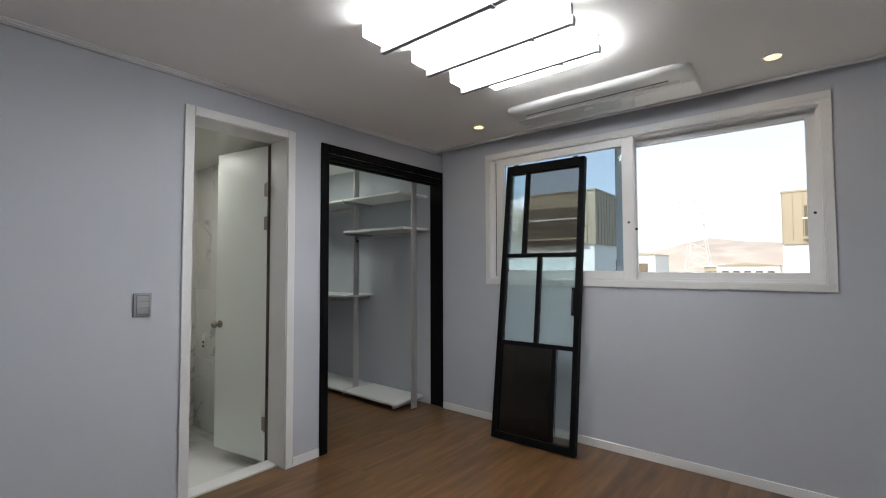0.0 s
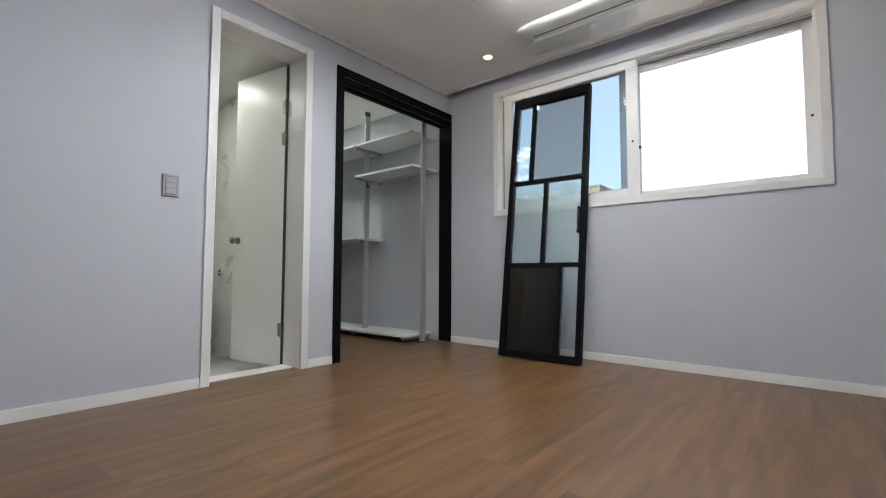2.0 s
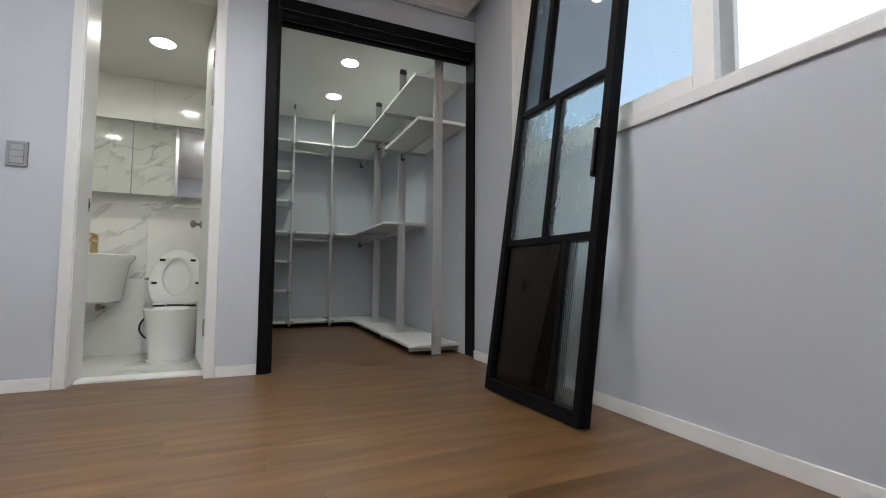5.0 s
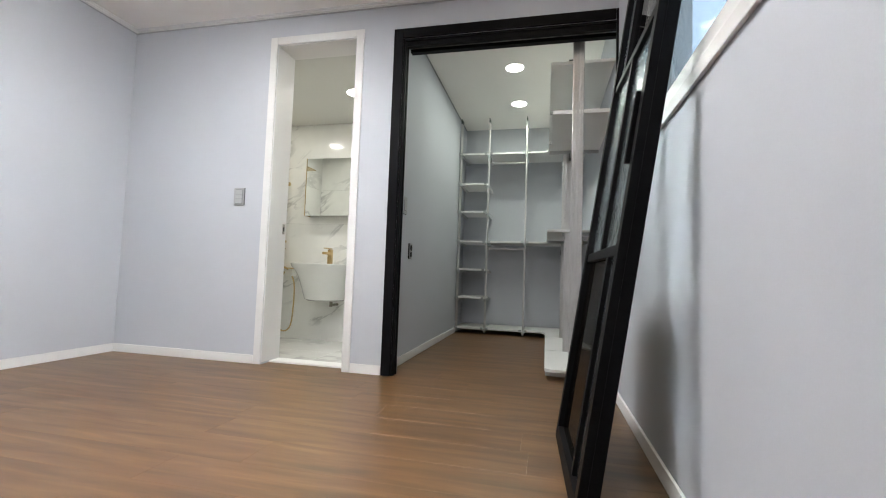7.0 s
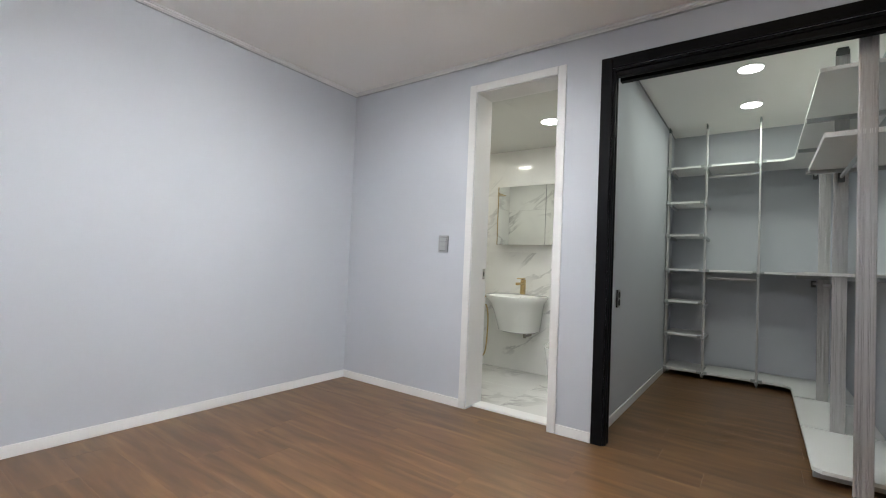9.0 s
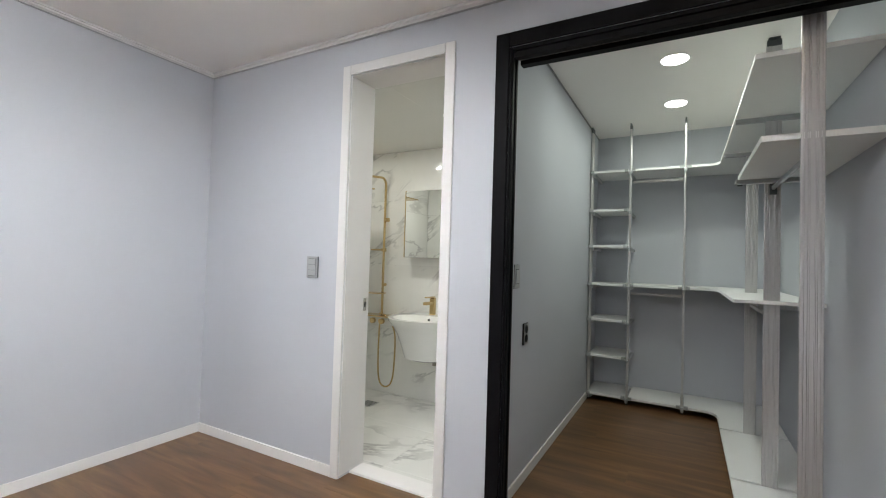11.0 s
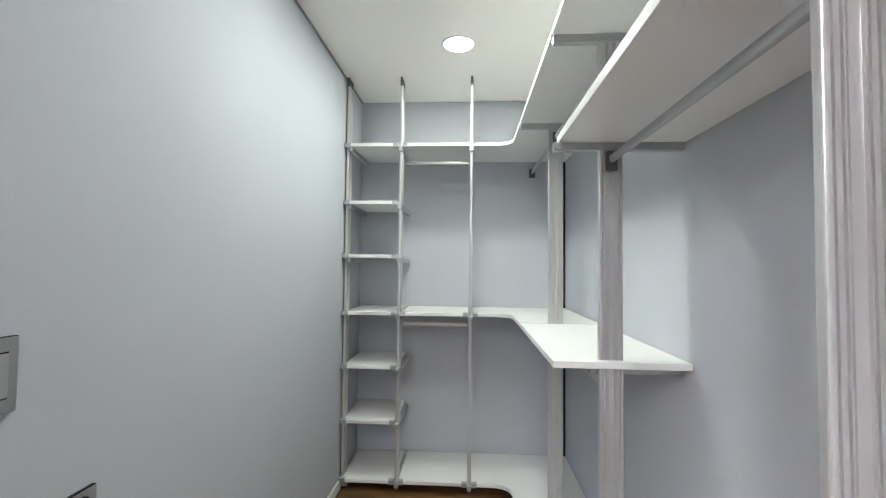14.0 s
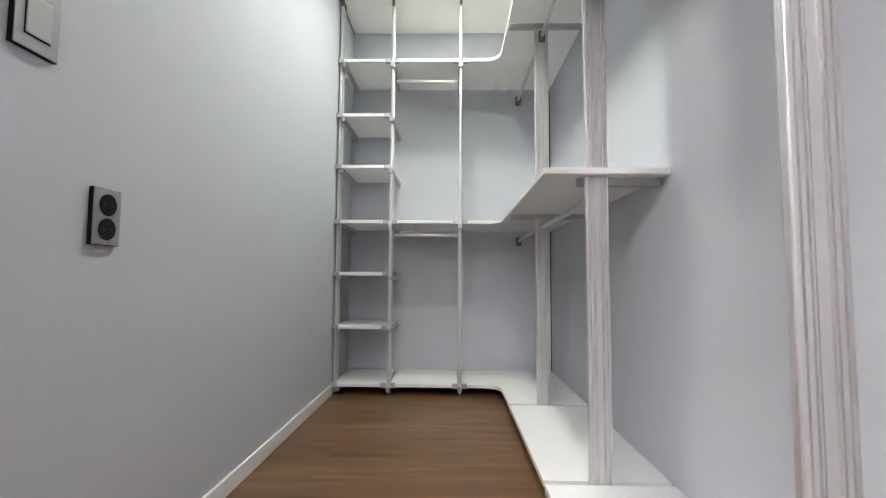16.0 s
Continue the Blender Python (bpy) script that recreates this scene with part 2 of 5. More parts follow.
def glass(name, tint, rough=0.0, gloss=0.06, ribs=0.0, hammered=0.0, dull=0.0, dull_colour=(0.6, 0.65, 0.66), bend=1.10):
    """A thin pane: tinted see-through light, a mirror sheen, and some dullness for cloudy kinds."""
    m = bpy.data.materials.new(name)
    m.use_nodes = True
    nt = m.node_tree
    nt.nodes.remove(nt.nodes["Principled BSDF"])
    out = nt.nodes["Material Output"]
    if rough or ribs or hammered:
        see = node(m, "BsdfRefraction", Roughness=rough, IOR=bend)
    else:
        see = node(m, "BsdfTransparent")
    see.inputs["Color"].default_value = (*tint, 1)
    shine = node(m, "BsdfGlossy", Roughness=max(rough * 0.5, 0.01))
    fac = node(m, "LayerWeight", Blend=0.5)
    steep, part_of, least = node(m, "Math"), node(m, "Math"), node(m, "Math")
    steep.operation, part_of.operation, least.operation = "POWER", "MULTIPLY", "ADD"
    steep.inputs[1].default_value, part_of.inputs[1].default_value, least.inputs[1].default_value = 4.0, 0.6, gloss * 0.6
    join(m, fac.outputs["Facing"], steep.inputs[0])
    join(m, steep.outputs[0], part_of.inputs[0])
    join(m, part_of.outputs[0], least.inputs[0])
    mix = node(m, "MixShader")
    join(m, least.outputs[0], mix.inputs["Fac"])
    join(m, see.outputs[0], mix.inputs[1])
    join(m, shine.outputs[0], mix.inputs[2])
    last = mix
    if dull:
        dif = node(m, "BsdfTranslucent")
        dif.inputs["Color"].default_value = (*dull_colour, 1)
        dif2 = node(m, "BsdfDiffuse")
        dif2.inputs["Color"].default_value = (*dull_colour, 1)
        half = node(m, "MixShader")
        half.inputs["Fac"].default_value = 0.5
        join(m, dif.outputs[0], half.inputs[1])
        join(m, dif2.outputs[0], half.inputs[2])
        last = node(m, "MixShader")
        last.inputs["Fac"].default_value = dull
        join(m, mix.outputs[0], last.inputs[1])
        join(m, half.outputs[0], last.inputs[2])
    if ribs or hammered:
        b = node(m, "Bump", Strength=0.75, Distance=0.006)
        if ribs:
            w = node(m, "TexWave", Scale=ribs)
            w.bands_direction = "X"
            join(m, coords(m), w.inputs["Vector"])
            join(m, w.outputs["Fac"], b.inputs["Height"])
        else:
            v = node(m, "TexVoronoi", Scale=hammered)
            v.feature = "SMOOTH_F1"
            join(m, coords(m, (1, 1, 9)), v.inputs["Vector"])
            join(m, v.outputs["Distance"], b.inputs["Height"])
        for s in (see, shine):
            join(m, b.outputs["Normal"], s.inputs["Normal"])
    join(m, last.outputs[0], out.inputs["Surface"])
    return m


GLASS_CLEAR = glass("clear_window_glass", (0.96, 0.98, 0.98))
GLASS_TINT = glass("blue_tinted_window_glass", (0.64, 0.715, 0.765))
GLASS_SMOKE = glass("smoke_tinted_glass", (0.63, 0.60, 0.575))
GLASS_RIB = glass("reeded_glass", (0.86, 0.91, 0.92), 0.02, bend=1.30, dull=0.05)
GLASS_WAVE = glass("hammered_glass", (0.84, 0.90, 0.90), 0.02, hammered=75.0, dull=0.06, bend=1.22)
PANEL_BROWN = glass("dark_bronze_glass", (0.28, 0.24, 0.21), 0.0, dull=0.25, dull_colour=(0.035, 0.028, 0.024))


def lamp_face(name, colour, strength):
    m = bpy.data.materials.new(name)
    m.use_nodes = True
    sh = m.node_tree.nodes["Principled BSDF"]
    sh.inputs["Base Color"].default_value = (0.8, 0.8, 0.8, 1)
    sh.inputs["Emission Color"].default_value = (*colour, 1)
    sh.inputs["Emission Strength"].default_value = strength
    return m


LED = lamp_face("led_diffuser", (0.95, 0.98, 1.0), 17.0)
LEDDAY = lamp_face("downlight_diffuser", (0.97, 1, 1), 6.0)
LEDWARM = lamp_face("warm_downlight_diffuser", (1.0, 0.70, 0.36), 1.1)


# ---------------------------------------------------------------- mesh helpers
ORIGIN = {}


def thing(name, at, label, category, group="", kind=""):
    """An Empty at a thing's base. at: a place (parts are then given in world metres) or a pose (parts in its own metres)."""
    ob = new(name)
    ob.empty_display_size = 0.1
    if isinstance(at, Matrix):
        ob.matrix_world = at
        ORIGIN[ob.name] = Matrix.Identity(4)
    else:
        ob.location = at
        ORIGIN[ob.name] = Matrix.Translation(at).inverted()
    return tagged(ob, label, category, group, kind)


def mesh_of(bm, name, mat, smooth=False):
    me = bpy.data.meshes.new(name)
    bmesh.ops.recalc_face_normals(bm, faces=bm.faces)
    if smooth:
        for f in bm.faces:
            f.smooth = True
        for e in bm.edges:
            if len(e.link_faces) == 2 and e.calc_face_angle(0) > 0.7:
                e.smooth = False
    bm.to_mesh(me)
    bm.free()
    me.materials.append(mat)
    return me


def part(name, bm, mat, parent, label="", smooth=False):
    ob = new(name, mesh_of(bm, name, mat, smooth))
    ob.parent = parent
    if parent.name in ORIGIN:
        ob.matrix_parent_inverse = ORIGIN[parent.name]
    return tagged(ob, label)


def solid(name, bm, mat, label="", category="", group="", kind="", smooth=False):
    return tagged(new(name, mesh_of(bm, name, mat, smooth)), label, category, group, kind)


def box(bm, x0, x1, y0, y1, z0, z1, bevel=0.0, seg=2):
    xs, ys, zs = sorted((x0, x1)), sorted((y0, y1)), sorted((z0, z1))
    v = [bm.verts.new((x, y, z)) for z in zs for y in ys for x in xs]
    fs = [bm.faces.new([v[i] for i in q]) for q in ((0, 2, 3, 1), (4, 5, 7, 6), (0, 1, 5, 4), (2, 6, 7, 3), (0, 4, 6, 2), (1, 3, 7, 5))]
    if bevel:
        bmesh.ops.bevel(bm, geom=list({e for f in fs for e in f.edges}), offset=bevel, segments=seg, affect="EDGES", profile=0.6)
    return bm


def boxed(*a, bevel=0.0, seg=2):
    return box(bmesh.new(), *a, bevel=bevel, seg=seg)


def prism(pts, lo, hi, axis="z", bevel=0.0, bm=None):
    """A flat outline drawn out along an axis; the outline's two numbers are the other two axes in order."""
    bm = bm or bmesh.new()
    put = {"z": lambda a, b, c: (a, b, c), "y": lambda a, b, c: (a, c, b), "x": lambda a, b, c: (c, a, b)}[axis]
    lower = [bm.verts.new(put(a, b, lo)) for a, b in pts]
    upper = [bm.verts.new(put(a, b, hi)) for a, b in pts]
    n = len(pts)
    caps = [bm.faces.new(lower[::-1]), bm.faces.new(upper)]
    for i in range(n):
        bm.faces.new((lower[i], lower[(i + 1) % n], upper[(i + 1) % n], upper[i]))
    if bevel:
        bmesh.ops.bevel(bm, geom=[e for f in caps for e in f.edges], offset=bevel, segments=2, affect="EDGES", profile=0.6)
    return bm


def rod(bm, a, b, r, seg=14, r2=None):
    """A round bar from a to b."""
    a, b = Vector(a), Vector(b)
    d = b - a
    m = Matrix.Translation((a + b) / 2) @ d.to_track_quat("Z", "Y").to_matrix().to_4x4()
    bmesh.ops.create_cone(bm, cap_ends=True, segments=seg, radius1=r, radius2=r if r2 is None else r2, depth=d.length, matrix=m)
    return bm


def rodded(a, b, r, seg=14, r2=None):
    return rod(bmesh.new(), a, b, r, seg, r2)


def tube(path, r, seg=10):
    """A round tube along a bent path."""
    bm = bmesh.new()
    pts = [Vector(p) for p in path]
    rings = []
    side = None
    for i, p in enumerate(pts):
        d = (pts[min(i + 1, len(pts) - 1)] - pts[max(i - 1, 0)]).normalized()
        side = d.orthogonal() if side is None else (side - d * side.dot(d))
        side.normalize()
        up = d.cross(side)
        rings.append([bm.verts.new(p + r * (math.cos(k * math.tau / seg) * side + math.sin(k * math.tau / seg) * up)) for k in range(seg)])
    for a, b in zip(rings, rings[1:]):
        for k in range(seg):
            bm.faces.new((a[k], a[(k + 1) % seg], b[(k + 1) % seg], b[k]))
    bm.faces.new(rings[0][::-1])
    bm.faces.new(rings[-1])
    return bm


def smooth_path(pts, n=10):
    """Points along a soft curve through pts."""
    p = [Vector(q) for q in pts]
    p = [p[0] * 2 - p[1]] + p + [p[-1] * 2 - p[-2]]
    out = []
    for i in range(1, len(p) - 2):
        for k in range(n):
            t = k / n
            a, b, c, d = p[i - 1], p[i], p[i + 1], p[i + 2]
            out.append(0.5 * (2 * b + (c - a) * t + (2 * a - 5 * b + 4 * c - d) * t * t + (3 * b - a - 3 * c + d) * t ** 3))
    return out + [p[-2]]


def loft(rings, close=True):
    """A skin over rings of equal counts, capped at both ends."""
    bm = bmesh.new()
    vs = [[bm.verts.new(p) for p in r] for r in rings]
    n = len(vs[0])
    for a, b in zip(vs, vs[1:]):
        for k in range(n):
            bm.faces.new((a[k], a[(k + 1) % n], b[(k + 1) % n], b[k]))
    if close:
        bm.faces.new(vs[0][::-1])
        bm.faces.new(vs[-1])
    return bm


def oval(cx, cy, z, rx, front, back, n=40, p=2.3):
    """A rounded outline: half-width rx, reaching front towards -y and back towards +y."""
    out = []
    for k in range(n):
        a = math.tau * k / n
        c, s = math.cos(a), math.sin(a)
        x = rx * math.copysign(abs(c) ** (2 / p), c)
        y = (back if s > 0 else front) * math.copysign(abs(s) ** (2 / p), s)
        out.append((cx + x, cy + y, z))
    return out


def wall_sheet(name, axis, at, thick, u0, u1, z0, z1, holes, mat, label):
    """An upright wall with openings cut through it. axis: the one across it; it fills at to at + thick."""
    us = sorted({u0, u1, *[h[0] for h in holes], *[h[1] for h in holes]})
    zs = sorted({z0, z1, *[h[2] for h in holes], *[h[3] for h in holes]})
    bm = bmesh.new()
    seen = {}

    def vert(u, z, d):
        key = (u, z, d)
        if key not in seen:
            w = at + d * thick
            seen[key] = bm.verts.new((w, u, z) if axis == "x" else (u, w, z))
        return seen[key]

    def filled(i, j):
        if not (0 <= i < len(us) - 1 and 0 <= j < len(zs) - 1):
            return False
        u, z = (us[i] + us[i + 1]) / 2, (zs[j] + zs[j + 1]) / 2
        return not any(h[0] < u < h[1] and h[2] < z < h[3] for h in holes)

    for i in range(len(us) - 1):
        for j in range(len(zs) - 1):
            if not filled(i, j):
                continue
            a, b, c, d = us[i], us[i + 1], zs[j], zs[j + 1]
            for k in (0, 1):
                bm.faces.new([vert(a, c, k), vert(b, c, k), vert(b, d, k), vert(a, d, k)])
            for (di, dj), (p, q) in (((-1, 0), ((a, c), (a, d))), ((1, 0), ((b, c), (b, d))), ((0, -1), ((a, c), (b, c))), ((0, 1), ((a, d), (b, d)))):
                if not filled(i + di, j + dj):
                    bm.faces.new([vert(*p, 0), vert(*q, 0), vert(*q, 1), vert(*p, 1)])
    return solid(name, bm, mat, label, "wall", kind="structure")


# ---------------------------------------------------------------- plan
RX0, RX1, RY0, RY1, RZ = -3.38, 0.0, -3.75, 0.0, 2.362   # the room
CX0, CX1, CY0, CY1, CZ = -1.343, 0.012, 0.12, 2.60, 2.375  # the dressing closet
BX0, BX1, BY0, BY1, BF, BZ = -3.38, -1.50, 0.14, 1.61, -0.09, 2.17  # the bathroom
BD = (-2.18, -1.603, 2.145)     # bathroom opening: x0, x1, head
CD = (-1.283, -0.014, 2.112)  # closet opening
WN = (-2.717, -0.54, 1.19, 2.215)  # window opening: y0, y1, sill, head

# ---------------------------------------------------------------- walls, ceilings
wall_sheet("wall_doors", "y", 0.0, 0.12, RX0, RX1, 0.0, RZ + 0.2, [(BD[0], BD[1], -0.001, BD[2]), (CD[0], RX1 + 0.001, -0.001, CD[2])], WALL,
           "blue-grey papered wall with a bathroom door and a closet opening")
wall_sheet("wall_window", "x", 0.0, 0.22, RY0, -0.0005, 0.0, RZ + 0.2, [(WN[0], WN[1], WN[2], WN[3])], WALL, "blue-grey papered wall with a wide sliding window")
wall_sheet("wall_side", "x", RX0, -0.15, RY0, 0.12, 0.0, RZ + 0.2, [], WALL, "plain blue-grey papered side wall of the room")
wall_sheet("wall_rear", "y", RY0, -0.15, RX0 - 0.15, RX1 + 0.22, 0.0, RZ + 0.2, [], WALL, "plain blue-grey papered wall behind the viewer")
wall_sheet("wall_closet_side", "x", CX0, -0.165, CY0, CY1, 0.0, CZ + 0.1, [], WALL, "blue-grey papered closet wall with a switch and socket")
wall_sheet("wall_closet_window_side", "x", CX1, 0.2, 0.0, CY1, 0.0, CZ + 0.1, [], WALL, "blue-grey papered closet wall behind the shelving")
wall_sheet("wall_closet_back", "y", CY1, 0.15, CX0 - 0.165, CX1 + 0.2, 0.0, CZ + 0.1, [], WALL, "blue-grey papered closet end wall behind shelves")

bm = boxed(RX0, -0.088, RY0, 0.0, RZ, RZ + 0.1)
box(bm, -0.088, -0.068, RY0, 0.0, RZ + 0.004, RZ + 0.14)
box(bm, -0.068, 0.0, RY0, 0.0, RZ + 0.115, RZ + 0.14)
solid("ceiling", bm, CEIL, "off-white papered ceiling with a curtain slot at the window", "ceiling", kind="structure")
solid("ceiling_closet", boxed(CX0, CX1, 0.12, CY1, CZ, CZ + 0.1), CEIL, "off-white papered closet ceiling", "ceiling", kind="structure")
bm = boxed(BX0, BX1, 0.12, BY1, BZ, BZ + 0.1)
box(bm, -2.1305, -2.1275, 0.21, BY1, BZ - 0.0006, BZ + 0.001)
solid("ceiling_bathroom", bm, BATHCEIL, "pale smooth panelled bathroom ceiling", "ceiling", kind="structure")


def crown(name, pts, lo, hi, axis):
    bm = prism(pts, lo, hi, axis)
    return solid(name, bm, WHITE, "thin white ceiling moulding", "moulding", kind="structure")


crown("moulding_doors", [(-0.026, RZ - 0.002), (-0.026, RZ - 0.010), (-0.018, RZ - 0.012), (-0.018, RZ - 0.020), (-0.008, RZ - 0.026), (-0.001, RZ - 0.028), (-0.001, RZ - 0.002)], RX0 + 0.027, -0.09, "x")
crown("moulding_side", [(RX0 + 0.026, RZ - 0.002), (RX0 + 0.026, RZ - 0.010), (RX0 + 0.018, RZ - 0.012), (RX0 + 0.018, RZ - 0.020), (RX0 + 0.008, RZ - 0.026), (RX0 + 0.001, RZ - 0.028), (RX0 + 0.001, RZ - 0.002)], RY0 + 0.02, -0.001, "y")
crown("moulding_curtain_slot", [(-0.10, RZ - 0.002), (-0.098, RZ - 0.012), (-0.085, RZ - 0.016), (-0.070, RZ - 0.012), (-0.066, RZ + 0.02), (-0.068, RZ + 0.003)], RY0 + 0.02, -0.021, "y")
# grey strips put the moulding's shadow line into colour
solid("trim_moulding_shade", boxed(RX0 + 0.001, -0.001, -0.012, -0.001, RZ - 0.0315, RZ - 0.0285), STEEL, "thin grey strip painting the shadow line under the ceiling moulding", "trim", kind="structure")
solid("trim_moulding_shade_side", boxed(RX0 + 0.001, RX0 + 0.012, RY0 + 0.02, -0.013, RZ - 0.0315, RZ - 0.0285), STEEL, "thin grey strip painting the shadow line under the ceiling moulding", "trim", kind="structure")
solid("trim_closet_ceiling_strip", boxed(CX0 + 0.0005, CX0 + 0.007, 0.121, CY1 - 0.001, CZ - 0.011, CZ - 0.001), STRIPGREY, "thin grey strip between closet wall and ceiling", "trim", kind="structure")


def skirting(name, x0, x1, y0, y1):
    return solid(name, boxed(x0, x1, y0, y1, 0.001, 0.058, bevel=0.002), SKIRT, "white skirting board along the floor", "skirting board", kind="structure")


skirting("baseboard_doors", RX0 + 0.011, -2.234, -0.011, -0.0005)
skirting("baseboard_pier", -1.549, -1.348, -0.011, -0.0005)
skirting("baseboard_window", -0.011, -0.0005, RY0 + 0.012, -0.016)
skirting("baseboard_side", RX0 + 0.0005, RX0 + 0.0105, RY0 + 0.012, -0.0005)
skirting("baseboard_rear", RX0 + 0.011, -0.012, RY0 + 0.0005, RY0 + 0.011)
skirting("baseboard_closet", CX0 + 0.0005, CX0 + 0.0105, 0.135, CY1 - 0.001)
skirting("baseboard_closet_end", CX0 + 0.011, CX1 - 0.001, CY1 - 0.011, CY1 - 0.0005)
solid("trim_closet_corner", boxed(CX1 - 0.012, CX1 - 0.001, CY1 - 0.012, CY1 - 0.001, 0.06, CZ - 0.002), DARKGAP, "thin dark strip in the closet corner", "trim", kind="structure")


# ---------------------------------------------------------------- bathroom shell
wall_sheet("wall_bathroom_back", "y", BY1 + 0.01, 0.15, BX0 - 0.16, BX1 - 0.001, BF - 0.1, BZ + 0.1, [], GROUT, "marble-tiled bathroom end wall")
wall_sheet("wall_bathroom_side", "x", BX0 - 0.01, -0.15, 0.12, BY1 + 0.01, BF - 0.1, BZ + 0.1, [], GROUT, "marble-tiled bathroom side wall")
wall_sheet("wall_bathroom_closet_side", "x", BX1 - 0.002, 0.0015, 0.12, BY1 + 0.01, BF - 0.1, BZ + 0.1, [], GROUT, "marble-tiled bathroom wall behind the open door")
wall_sheet("wall_bathroom_front", "y", 0.121, 0.009, BX0, BX1 - 0.012, BF - 0.1, BZ + 0.1, [(BD[0] - 0.002, BD[1] + 0.021, BF - 0.101, BD[2] + 0.002)], GROUT, "marble-tiled bathroom wall round the doorway")
solid("floor_bathroom_bed", boxed(BX0 - 0.01, BX1 - 0.002, 0.12, BY1 + 0.01, BF - 0.1, BF - 0.006), GROUT, "bathroom floor bedding with pale grout", "floor", kind="structure")
SHELL = {n: bpy.data.objects[n] for n in ("wall_bathroom_back", "wall_bathroom_side", "wall_bathroom_closet_side", "wall_bathroom_front", "floor_bathroom_bed")}


# ---------------------------------------------------------------- bathroom doorway
def casing(name, x0, x1, top, w, y0, y1, mat, label, edge=0.004, w2=None):
    """Two uprights and a head round an opening, standing proud of the wall."""
    th = thing(name, ((x0 + x1) / 2, y0, 0), label, "door frame", kind="structure")
    part("upright", boxed(x0 - w, x0, y0, y1, 0.001, top + w, bevel=edge), mat, th)
    part("upright", boxed(x1, x1 + (w2 or w), y0, y1, 0.001, top + w, bevel=edge), mat, th)
    part("head", boxed(x0 + 0.001, x1 - 0.001, y0, y1, top, top + w, bevel=edge), mat, th)
    return th


door_1 = casing("door_frame_1", BD[0], BD[1], BD[2], 0.052, -0.013, -0.001, WHITE, "white bathroom door frame with a deep lining")
W = 0.003
part("lining", boxed(BD[0] - 0.001, BD[0] + W, 0.0, 0.20, 0.012, BD[2], bevel=0.001), WHITE, door_1)
part("lining", boxed(BD[1] - W, BD[1] + 0.001, 0.0, 0.20, 0.012, BD[2], bevel=0.001), WHITE, door_1)
part("lining_head", boxed(BD[0] + W, BD[1] - W, 0.0, 0.20, BD[2] - W, BD[2] + 0.001, bevel=0.001), WHITE, door_1)
part("seal", boxed(BD[1] - 0.004, BD[1] + 0.02, 0.2005, 0.212, -0.085, BD[2] - 0.002), SEAL, door_1, "dark door seal strip")
strike = part("strike_plate", boxed(BD[0] + W, BD[0] + W + 0.002, 0.155, 0.180, 0.87, 0.94), CHROME, door_1, "small chrome strike plate")
part("strike_hole", boxed(BD[0] + W + 0.002, BD[0] + W + 0.003, 0.161, 0.174, 0.89, 0.92), DARKGAP, strike)
solid("door_sill", boxed(BD[0] + 0.001, BD[1] - 0.001, 0.085, 0.20, -0.085, 0.011, bevel=0.004), PVC, "white stone threshold under the bathroom door", "threshold", kind="structure")

# the leaf: x runs from the hinge to the free edge, y is its thickness
_a = Vector((-1.622, 0.214))
_b = Vector((-1.715, 0.75))
LEAF = Matrix.Translation((_a.x, _a.y, -0.004)) @ Matrix.Rotation(math.atan2(_b.y - _a.y, _b.x - _a.x), 4, "Z")
leaf = thing("bathroom_door", LEAF, "white hinged bathroom door standing open inwards", "door")
LW, LH = (_b - _a).length, 2.135
part("panel", boxed(0, LW, -0.036, 0, 0, LH, bevel=0.002), DOORWHITE, leaf)
part("edge_strip", boxed(-0.004, -0.0005, -0.034, -0.002, 0.002, LH - 0.002), SEAL, leaf, "dark hinge-side edge")
for hz in (0.25, 1.60, 1.83):
    hinge = part("hinge", boxed(0.0, 0.028, 0.0005, 0.003, hz - 0.045, hz + 0.045, bevel=0.001), NICKEL, leaf, "dark satin butt hinge")
    part("pin", rodded((-0.006, 0.006, hz - 0.05), (-0.006, 0.006, hz + 0.05), 0.006), NICKEL, hinge, smooth=True)
for side in (1, -1):
    y0 = 0.0 if side > 0 else -0.036
    rose = part("rose", rodded((LW - 0.055, y0, 0.888), (LW - 0.055, y0 + side * 0.008, 0.888), 0.026, 24), NICKEL, leaf, smooth=True)
    bm = rodded((LW - 0.055, y0 + side * 0.008, 0.888), (LW - 0.055, y0 + side * 0.032, 0.888), 0.010, 16)
    part("spindle", bm, NICKEL, rose, smooth=True)
    bm = bmesh.new()
    bmesh.ops.create_uvsphere(bm, u_segments=20, v_segments=12, radius=0.026, matrix=Matrix.Translation((LW - 0.055, y0 + side * 0.048, 0.888)) @ Matrix.Diagonal((1, 0.75, 1, 1)))
    part("knob", bm, NICKEL, rose, "round satin knob", smooth=True)

# ---------------------------------------------------------------- closet doorway
door_2 = casing("door_frame_2", CD[0], CD[1], CD[2], 0.062, -0.014, -0.001, BLACK, "black-painted frame of the closet opening", w2=0.013)
part("lining", boxed(CD[0] - 0.001, CD[0] + 0.010, -0.004, 0.075, 0.002, CD[2], bevel=0.003), BLACK, door_2)
part("guide_strip", boxed(CD[0] + 0.010, CD[0] + 0.016, 0.006, 0.024, 0.002, CD[2] - 0.017, bevel=0.002), BLACK, door_2)
part("guide_strip", boxed(CD[0] + 0.010, CD[0] + 0.016, 0.048, 0.066, 0.002, CD[2] - 0.017, bevel=0.002), BLACK, door_2)
part("lining", boxed(CX1 - 0.006, CX1 - 0.0005, 0.0005, 0.150, 0.002, CD[2] - 0.001, bevel=0.002), BLACK, door_2)
